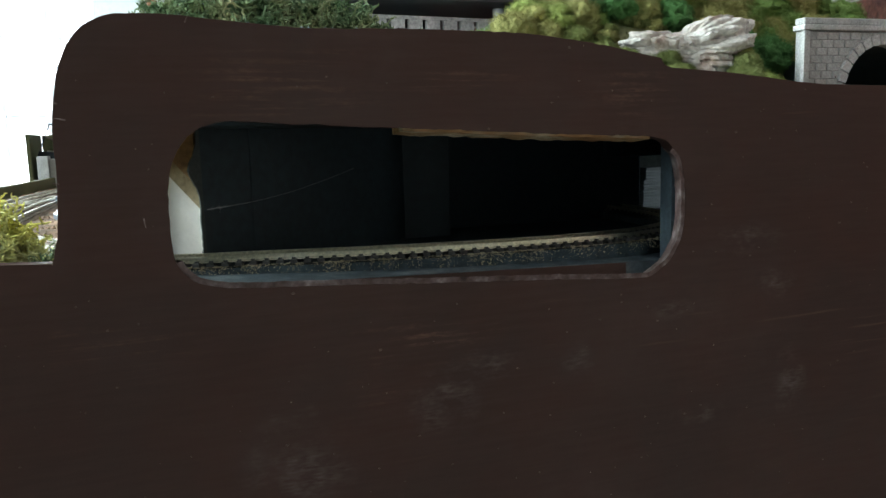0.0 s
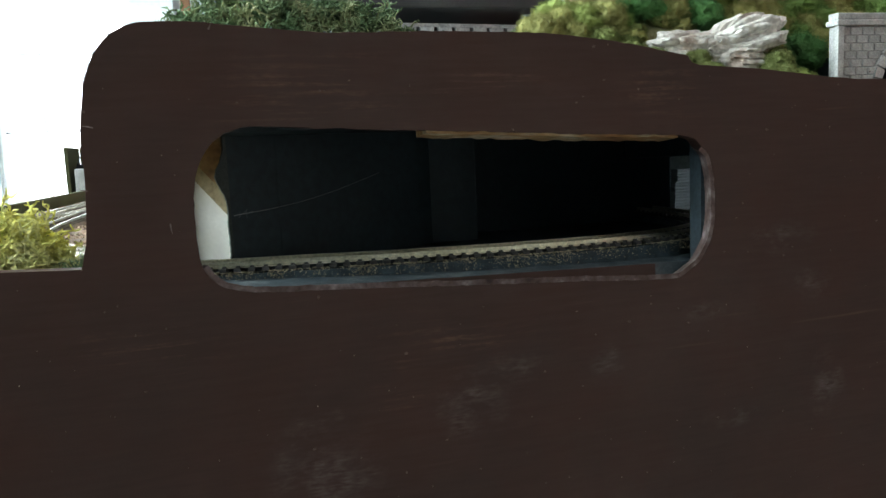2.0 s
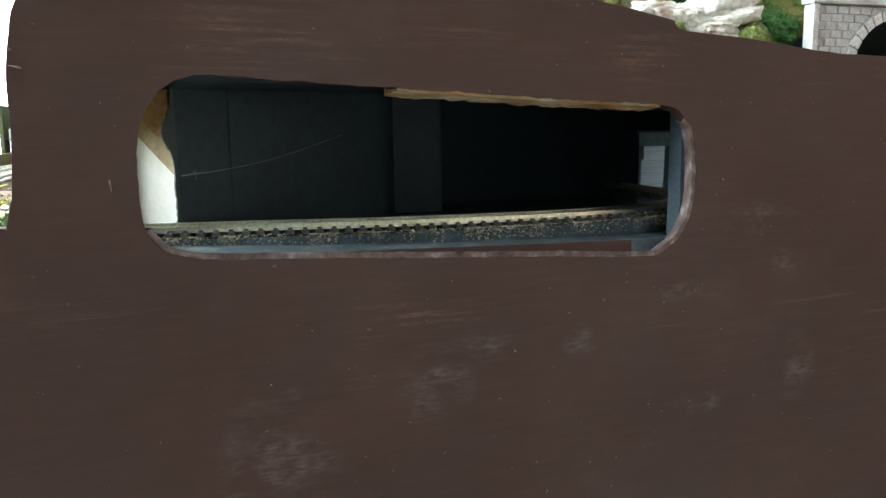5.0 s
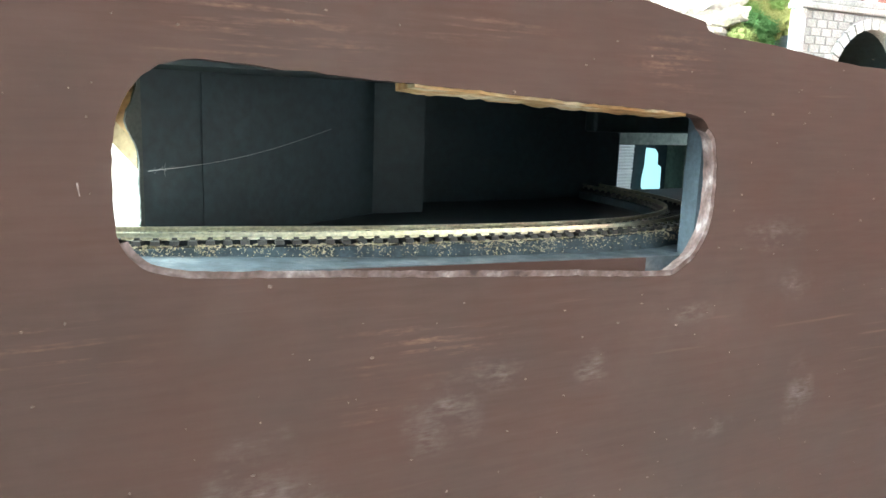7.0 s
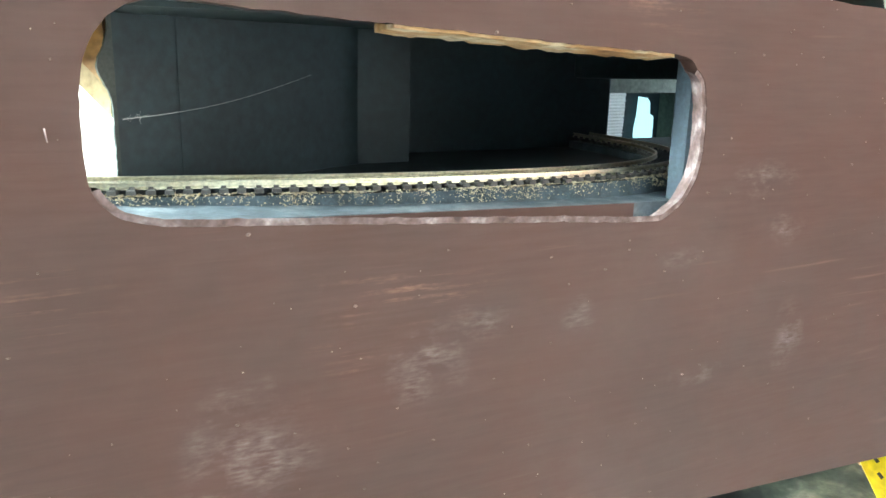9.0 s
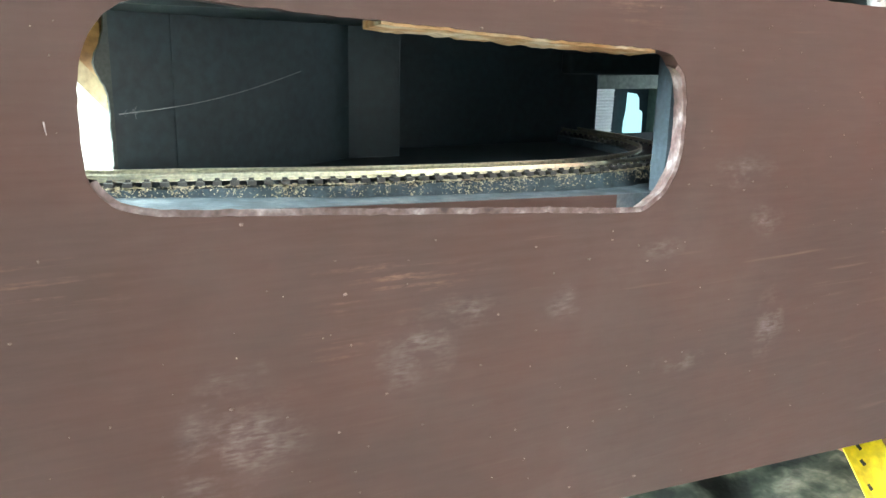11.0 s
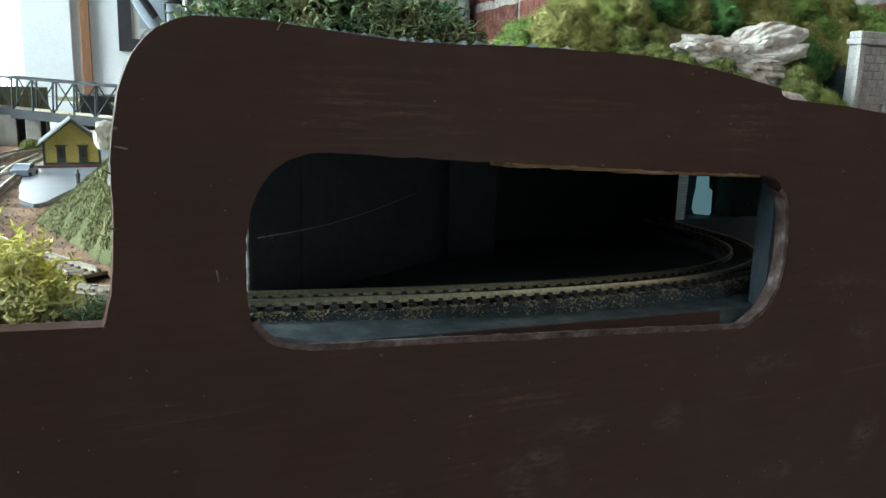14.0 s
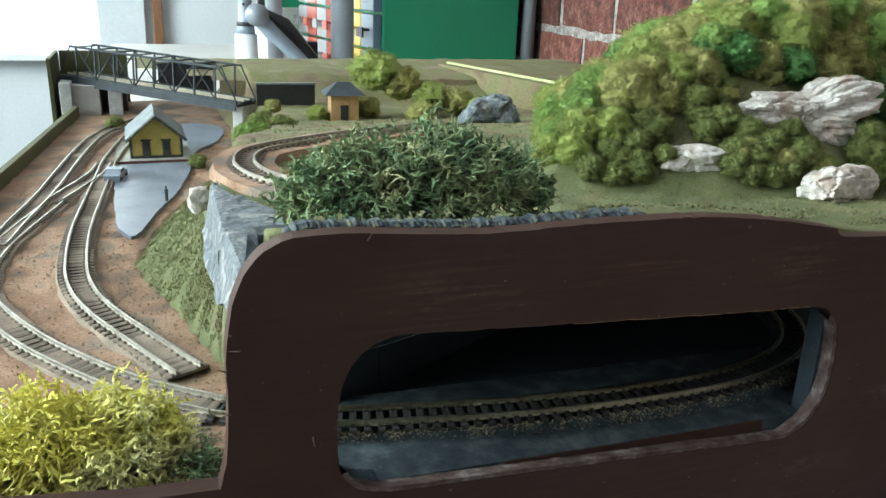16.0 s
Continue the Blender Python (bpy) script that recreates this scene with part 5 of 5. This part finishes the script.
# ---- the valley: pond, depot, bridge, hut ----
def pond():
    bm = bmesh.new()
    line = smooth_line([(-0.0690, 0.452), (-0.0600, 0.53), (-0.0350, 0.60), (0.000, 0.63), (0.024, 0.60), (0.016, 0.54), (-0.004, 0.50), (-0.0110, 0.47), (-0.0150, 0.445), (-0.0195, 0.4077), (-0.0313, 0.3522), (-0.0446, 0.3100), (-0.0570, 0.2640), (-0.0655, 0.2780), (-0.0690, 0.33)], 0.006, True)
    v = [bm.verts.new((p.x + 0.001 * fractal(p.x * 200, p.y * 200), p.y, 0.0002)) for p in line]
    f = bm.faces.new(v)
    got = bmesh.ops.extrude_face_region(bm, geom=[f])
    bmesh.ops.translate(bm, vec=(0, 0, -0.003), verts=[g for g in got["geom"] if isinstance(g, bmesh.types.BMVert)])
    tagged(part("pond", bm, POND), "still blue-grey pond with a muddy shore", "pond", kind="structure")


pond()


def depot():
    top = thing("station_house", (-0.0390, 0.469, -0.003), 0, "small yellow wooden station house with a grey gable roof", "model house")
    w, d, h, ridge = 0.0190, 0.052, 0.0215, 0.0385
    bm = bmesh.new()
    lo = 0.0035
    front = [(-w, lo), (w, lo), (w, h), (0, ridge - 0.002), (-w, h)]
    a = [bm.verts.new((x, 0, z)) for x, z in front]
    c = [bm.verts.new((x, d, z)) for x, z in front]
    bm.faces.new(a), bm.faces.new(c)
    for i in range(5):
        bm.faces.new((a[i], a[(i + 1) % 5], c[(i + 1) % 5], c[i]))
    part("wall", bm, YELLOW_WALL, top)
    for s in (-1, 1):
        bm = bmesh.new()
        p = [Vector((0, 0, ridge)), Vector((s * (w + 0.004), 0, h - 0.0025)), Vector((s * (w + 0.004), 0, h - 0.0040)), Vector((0, 0, ridge - 0.0018))]
        v = [bm.verts.new(q + Vector((0, y, 0))) for y in (-0.006, d + 0.006) for q in p]
        for f in ((0, 1, 2, 3), (4, 7, 6, 5), (0, 4, 5, 1), (1, 5, 6, 2), (2, 6, 7, 3), (3, 7, 4, 0)):
            bm.faces.new([v[i] for i in f])
        part("roof", bm, GREY_ROOF, top)
        bm = bmesh.new()
        sweep(bm, [(0, -0.0064, ridge - 0.001), (s * (w + 0.004), -0.0064, h - 0.0035)], 0.0011, 4)
        part("bargeboard", bm, DARK_TRIM, top, "dark green bargeboard")
        part("corner_board", block(s * w - 0.0009, s * w + 0.0009, -0.0008, 0.0012, lo, h), DARK_TRIM, top)
        dr = part("door", block(s * 0.0075 - 0.0030, s * 0.0075 + 0.0030, -0.0006, 0.0008, lo, 0.0172), DARK_TRIM, top, "dark green door")
        part("panel", block(s * 0.0075 - 0.0016, s * 0.0075 + 0.0016, -0.0010, -0.0007, 0.0095, 0.0160), DARK, dr)
        part("lintel", block(s * 0.0075 - 0.0040, s * 0.0075 + 0.0040, -0.0012, 0.0002, 0.0173, 0.0186), DARK_TRIM, top)
    part("skirting", block(-w - 0.0006, w + 0.0006, -0.0009, d + 0.0009, 0.0015, 0.0055), DARK_TRIM, top)
    for i in range(3):
        part("window", block(-w - 0.0008, -w + 0.0004, 0.009 + i * 0.014, 0.016 + i * 0.014, 0.009, 0.0175), DARK, top)
    bm = bmesh.new()
    sweep(bm, [(0, -0.004, ridge - 0.001), (0, -0.004, ridge + 0.004)], 0.0006, 5)
    part("finial", bm, GREY_ROOF, top)
    deck = thing("platform", (-0.0390, 0.469, -0.0022), 0, "dark maroon timber platform between station house and pond", "platform")
    part("deck", block(-0.031, 0.0265, -0.0155, 0.060, 0.0005, 0.0028), CONCRETE, deck)
    part("retaining_wall", block(-0.031, 0.0265, -0.0170, -0.0157, -0.0005, 0.0042, 0.0003), MAROON, deck)


depot()


def bridge():
    """A through truss bridge on a concrete abutment and one pier."""
    a, c = Vector((-0.114, 0.75, 0.0345)), Vector((0.049, 0.60, 0.0240))
    run = (c - a)
    length = run.length
    d = run.normalized()
    top = new("truss_bridge")
    top.matrix_basis = Matrix.Translation(a) @ Matrix.Rotation(math.atan2(d.y, d.x), 4, "Z") @ Matrix.Rotation(-math.asin(d.z), 4, "Y")
    tagged(top, "dark blue-grey model railway truss bridge", "bridge")
    n, hgt, half = 9, 0.0325, 0.0155
    p = length / n
    for s in (-half, half):
        for z0, z1, x0, x1, name in ((-0.001, 0.0022, 0, length, "bottom_chord"), (hgt - 0.0012, hgt + 0.0008, p * 0.7, length - p * 0.7, "top_chord")):
            part(name, block(x0, x1, s - 0.0011, s + 0.0011, z0, z1), BRIDGE, top)
        for i in range(n):
            up = i % 2 == 0
            x0, x1 = i * p, (i + 1) * p
            bm = bmesh.new()
            sweep(bm, [(x0, s, 0.001 if up else hgt), (x1 if i not in (0, n - 1) else (x0 + p * 0.7 if i == 0 else x1), s, hgt if up and i != n - 1 else 0.001 if i != 0 else hgt)] if i != n - 1 else [(x0 + p * 0.3, s, hgt), (x1, s, 0.001)], 0.0009, 4)
            part("diagonal", bm, BRIDGE, top)
            if 0 < i:
                part("post", block(x0 - 0.0007, x0 + 0.0007, s - 0.0007, s + 0.0007, 0.0023, hgt - 0.0013), BRIDGE, top)
    for i in range(n + 1):
        x = i * p
        part("floor_beam", block(max(0, x - 0.001), min(length, x + 0.001), -half + 0.0012, half - 0.0012, -0.003, -0.0005), BRIDGE, top)
        if 0 < i < n:
            part("sway_brace", block(x - 0.0006, x + 0.0006, -half + 0.0012, half - 0.0012, hgt - 0.001, hgt + 0.0004), BRIDGE, top)
    part("side_girder", block(0, length, -half - 0.0024, -half - 0.0012, -0.0065, -0.0005), BRIDGE, top)
    part("deck", block(0, length, -0.009, 0.009, -0.0004, 0.0012), BRIDGE, top)
    for s in (-0.0045, 0.0045):
        part("rail", block(0, length, s - 0.0005, s + 0.0005, 0.0013, 0.0032), RAIL, top)
    t = thing("abutment", (0, 0.700, -0.0205), 0, "grey concrete bridge abutment with a paler corner", "abutment")
    part("wall", block(-0.1235, -0.1125, 0.0, 0.07, 0, 0.052, 0.0006), STONE, t)
    part("wing_wall", block(-0.1120, -0.086, 0.004, 0.07, 0, 0.049, 0.0006), CONCRETE, t)
    part("recess", block(-0.0855, -0.060, 0.030, 0.07, 0, 0.046), DARK, t, "dark recess under the bridge")
    t = thing("bridge_pier", (-0.0715, 0.708, -0.0205), 0, "pale grey concrete bridge pier", "bridge pier")
    part("shaft", block(-0.0068, 0.0068, -0.004, 0.014, 0, 0.0465, 0.0008), STONE, t)
    t = thing("bridge_pier", (0.045, 0.604, -0.0205), -42, "pale grey bridge pier by the far bank", "bridge pier")
    part("shaft", block(-0.006, 0.006, -0.008, 0.008, 0, 0.0415, 0.0008), STONE, t)
    e = thing("end_board", (-0.1275, 0.712, -0.0205), 0, "olive green painted end board behind the bridge", "board")
    part("panel", block(0.0, 0.07, 0.085, 0.09, 0, 0.076, 0.0005), OLIVE, e)
    part("panel", block(-0.005, -0.001, -0.01, 0.09, 0, 0.076, 0.0005), OLIVE, e)


bridge()


def layout_edges():
    # low olive strip along the layout's long side
    p0, p1 = Vector((soil_left(0.02) - 0.004, 0.02, 0)), Vector((soil_left(0.70) - 0.004, 0.70, 0))
    d = p1 - p0
    t = thing("edge_strip", (p0.x, p0.y, -0.008), math.degrees(math.atan2(d.y, d.x)), "olive green strip along the layout's long edge", "edge strip")
    part("strip", block(0, d.length, 0, 0.005, 0, 0.0165, 0.0005), OLIVE, t)
    # upper ground behind the valley
    bm = bmesh.new()
    rows = []
    for i in range(90):
        x = -0.120 + i * 0.0072
        rows.append([bm.verts.new((x, y, z + 0.0012 * fractal(x * 50, y * 50))) for y, z in ((0.665, 0.020), (0.672, 0.036), (0.69, 0.0395), (0.74, 0.042), (0.80, 0.0445), (0.83, 0.0445))])
    for a, c in zip(rows, rows[1:]):
        for k in range(5):
            bm.faces.new((a[k], a[k + 1], c[k + 1], c[k]))
    bmesh.ops.delete(bm, geom=[v for v in bm.verts if v.co.y < 0.795 - 0.92 * (v.co.x + 0.114) or v.co.x > wall_x(v.co.y) - 0.01], context="VERTS")
    tagged(part("upper_ground", bm, FLOCK), "olive brown ground of the far upper level", "ground", kind="structure")
    t = thing("edge_strip", (0.318, 0.760, -0.008), -79, "pale yellow-green strip along the layout's back", "edge strip")
    part("bank", block(0, 0.235, -0.012, 0.006, 0, 0.0535, 0.0005), FLOCK, t, "olive brown bank below the strip")
    part("strip", block(0, 0.235, 0, 0.004, 0.0536, 0.0560, 0.0004), PALE_TRIM, t)
    for x, y, w, z, h, label in ((0.059, 0.600, 0.057, 0.010, 0.0310, "black retaining wall below the far upper track"), (-0.027, 0.735, 0.058, 0.012, 0.036, "black retaining wall behind the bridge")):
        t = thing("retaining_wall", (x, y, z), -3, label, "retaining wall")
        part("wall", block(0, w, 0, 0.004, 0, h, 0.0005), DARK, t)
        part("coping", block(-0.001, w + 0.001, -0.001, 0.005, h + 0.0002, h + 0.0018), GREY_ROOF, t)


layout_edges()


def hut():
    t = thing("hut", (0.1235, 0.505, 0.0175), -6, "small tan lineside hut with a dark hipped roof", "model hut")
    part("wall", block(-0.0125, 0.0125, 0, 0.022, 0, 0.0255, 0.0004), BROWN_HUT, t)
    part("doorway", block(-0.004, 0.003, -0.0007, 0.001, 0, 0.0165), DARK, t)
    bm = bmesh.new()
    lo = [bm.verts.new(p) for p in ((-0.0185, -0.006, 0.0256), (0.0185, -0.006, 0.0256), (0.0185, 0.028, 0.0256), (-0.0185, 0.028, 0.0256))]
    hi = [bm.verts.new(p) for p in ((-0.006, 0.011, 0.036), (0.006, 0.011, 0.036))]
    bm.faces.new(lo)
    for f in ((lo[0], lo[1], hi[1], hi[0]), (lo[1], lo[2], hi[1]), (lo[2], lo[3], hi[0], hi[1]), (lo[3], lo[0], hi[0])):
        bm.faces.new(f)
    part("roof", bm, BRIDGE, t)


hut()


def car(place, turn, paint, label):
    t = thing("model_car", place, turn, label, "model car")
    bm = bmesh.new()
    outline = [(-0.013, 0.002), (0.013, 0.002), (0.0135, 0.0045), (0.012, 0.0058), (0.006, 0.0063), (0.003, 0.0092), (-0.006, 0.0094), (-0.009, 0.0066), (-0.0132, 0.0060)]
    a = [bm.verts.new((x, -0.0052, z)) for x, z in outline]
    c = [bm.verts.new((x, 0.0052, z)) for x, z in outline]
    bm.faces.new(a), bm.faces.new(c)
    for i in range(len(a)):
        bm.faces.new((a[i], a[(i + 1) % len(a)], c[(i + 1) % len(a)], c[i]))
    part("body", bm, paint, t)
    part("side_window", block(-0.0068, 0.0028, -0.0055, 0.0055, 0.0067, 0.0088), DARK, t)
    for x in (-0.0082, 0.0082):
        for y in (-0.0050, 0.0050):
            bm = bmesh.new()
            sweep(bm, [(x, y - 0.0009, 0.0021), (x, y + 0.0009, 0.0021)], 0.0021, 12)
            part("wheel", bm, DARK, t)


car((-0.0690, 0.408, -0.0016), 78, TOOL_GREY, "small grey model car parked beside the siding")
car((-0.1385, 0.262, -0.0016), 75, WHITE_PAINT, "small white and black model car near the layout's edge")


def figurine():
    bm = bmesh.new()
    sweep(bm, [(0, 0, 0), (0, 0, 0.005), (0, 0, 0.0082), (0, 0, 0.0088), (0, 0, 0.0108)], [0.0009, 0.0011, 0.0014, 0.0007, 0.0006], 8)
    ob = part("figurine", bm, BRIDGE)
    ob.matrix_basis = pose(-0.0375, 0.335, -0.0005)
    tagged(ob, "tiny plain dark figurine standing at the pond", "figurine")


figurine()


# ---- plaster support and added glow at the far end of the hidden track ----
def plaster_support():
    t = thing("plaster_support", (0.3025, 0.192, -0.0205), 8, "ridged white plaster support inside the hill", "support")
    bm = bmesh.new()
    rows = []
    for k in range(47):
        z = 0.0433 * k / 46
        e = 0.0007 * fractal(k * 0.9, 2.0) - 0.0004 * (k % 2)
        left = -0.0105 + (0.0022 if k > 30 else 0.0) + e
        rows.append([bm.verts.new(p) for p in ((left, 0.0004 * (k % 2), z), (0.0082 + 0.0016 * k / 46 + e, 0.0004 * (k % 2), z), (0.0082 + e, 0.006, z), (left, 0.006, z))])
    for a, c in zip(rows, rows[1:]):
        for k in range(4):
            bm.faces.new((a[k], a[(k + 1) % 4], c[(k + 1) % 4], c[k]))
    bm.faces.new(rows[0]), bm.faces.new(rows[-1])
    part("body", bm, BARE_PLASTER, t)


def glow_plates():
    """Ragged plate glows for daylight at the hill's back; hidden one added as fill."""
    bm = bmesh.new()
    outline = [(-0.0042, -0.0160), (0.0060, -0.0165), (0.0072, -0.0150), (0.0070, 0.0010), (0.0062, 0.0022), (0.0044, 0.0032), (0.0040, 0.0110), (0.0020, 0.0140), (-0.0042, 0.0148), (-0.0046, 0.0020), (-0.0058, -0.0060), (-0.0060, -0.0130)]
    v = [bm.verts.new((x, y, z)) for y in (0.0, 0.002) for x, z in outline]
    n = len(outline)
    bm.faces.new(v[:n]), bm.faces.new(v[n:])
    for k in range(n):
        bm.faces.new((v[k], v[(k + 1) % n], v[n + (k + 1) % n], v[n + k]))
    ob = part("backdrop", bm, GAP_GLOW)
    ob.matrix_basis = pose(0.3685, 0.2400, -0.0035, 0, 0, -32)
    tagged(ob, "ragged glowing plate standing in for daylight at the hill's back", "daylight gap", kind="structure")
    # unseen plate against the closed side board, added as a fill light
    ob = part("backdrop", block(0.3865, 0.3885, 0.125, 0.178, 0.000, 0.026), HIDDEN_FILL)
    tagged(ob, "hidden glowing plate added inside the hill to light the plaster support", "daylight gap", kind="structure")


plaster_support()
glow_plates()


# ---- below the panel: cloth on a lower surface and a tape measure ----
def cloth_on_shelf():
    bm = bmesh.new()
    n = 40
    g = [[bm.verts.new((0.2 + 0.5 * i / n, -0.02 + 0.5 * j / n, -0.185 + 0.008 * fractal(i * 0.3, j * 0.3))) for j in range(n + 1)] for i in range(n + 1)]
    for i in range(n):
        for j in range(n):
            bm.faces.new((g[i][j], g[i + 1][j], g[i + 1][j + 1], g[i][j + 1]))
    c = part("cloth", bm, CARPET, smooth=True)
    s = c.modifiers.new("thickness", "SOLIDIFY")
    s.thickness = 0.003
    tagged(c, "mottled dark camouflage cloth on a shelf below the panel", "cloth")
    t = thing("under_shelf", (0, 0, FLOOR), 0, "wooden shelf below the model railway", "shelf")
    part("board", block(0.15, 0.46, -0.02, 0.5, 0.78, 0.80, 0.002), BROWN_WOOD, t)
    for x, y in ((0.17, 0.0), (0.44, 0.0), (0.17, 0.48), (0.44, 0.48)):
        part("leg", block(x - 0.012, x + 0.012, y - 0.012, y + 0.012, 0, 0.7795), BROWN_WOOD, t)


cloth_on_shelf()


def tape_measure():
    t = thing("tape_measure", (0.3425, 0.012, -0.166), -12, "yellow steel tape measure blade lying on the cloth", "tape measure")
    bm = bmesh.new()
    rows = []
    for i in range(24):
        s = i / 23
        rows.append([bm.verts.new((w, -0.015 + 0.05 * s, -0.012 + 0.045 * s + 0.003 * (w / 0.0125) ** 2)) for w in (-0.0125, -0.006, 0.0, 0.006, 0.0125)])
    for a, c in zip(rows, rows[1:]):
        for k in range(4):
            bm.faces.new((a[k], a[k + 1], c[k + 1], c[k]))
    ob = part("blade", bm, YELLOW_CASE, t)
    s = ob.modifiers.new("thickness", "SOLIDIFY")
    s.thickness = 0.0004
    for w, along in ((-0.0012, 0.0270), (-0.0034, 0.0210), (-0.0066, 0.0115)):
        k = along / 0.05
        part("mark", block(-0.0011, 0.0011, -0.0016, 0.0016, 0, 0.0002, 0, pose(w, -0.015 + 0.05 * k, -0.0119 + 0.045 * k + 0.0032 * (w / 0.0125) ** 2, 42, 0, 0) @ pose(0, 0, 0, 0, 0, 20)), DARK, t, "dark printed mark")


tape_measure()


# ---- the brick wall: backing wall, then single bricks ----
def brick_wall():
    a = math.degrees(math.atan(0.1405))
    top = thing("wall_east", (wall_x(0.0), 0.0, 0.0), -a, "old red brick wall with smeared pale mortar", "wall", kind="structure")
    ln, h, joint, course = 0.199, 0.0535, 0.014, 0.0677
    part("mortar_bed", block(-0.0012, 0.12, SOUTH - 0.1, NORTH + 0.15, FLOOR, CEILING), MORTAR, top)
    meshes = []
    for k in range(4):
        bm = bmesh.new()
        box(bm, -0.0035, 0.006, -ln / 2, ln / 2, 0, h)
        bmesh.ops.subdivide_edges(bm, edges=[e for e in bm.edges if abs(e.verts[0].co.y - e.verts[1].co.y) > 0.1], cuts=7, use_grid_fill=True)
        rnd = random.Random(50 + k)
        for v in bm.verts:
            v.co += Vector((rnd.uniform(-0.0012, 0.0015) if v.co.x < 0 else 0, rnd.uniform(-0.002, 0.002), rnd.uniform(-0.0025, 0.0025)))
        mesh = bpy.data.meshes.new("brick")
        bm.to_mesh(mesh)
        bm.free()
        mesh.materials.append(BRICK)
        meshes.append(mesh)
    rnd = random.Random(9)
    for j in range(-3, 10):
        z = 0.0806 + j * course
        for i in range(-2, 10):
            y = 0.1105 + (i + (0.5 if j % 2 else 0.0)) * (ln + joint) - 0.028
            ob = new("brick", rnd.choice(meshes))
            ob.parent = top
            ob.matrix_basis = pose(rnd.uniform(-0.0008, 0.0008), y, z)


brick_wall()
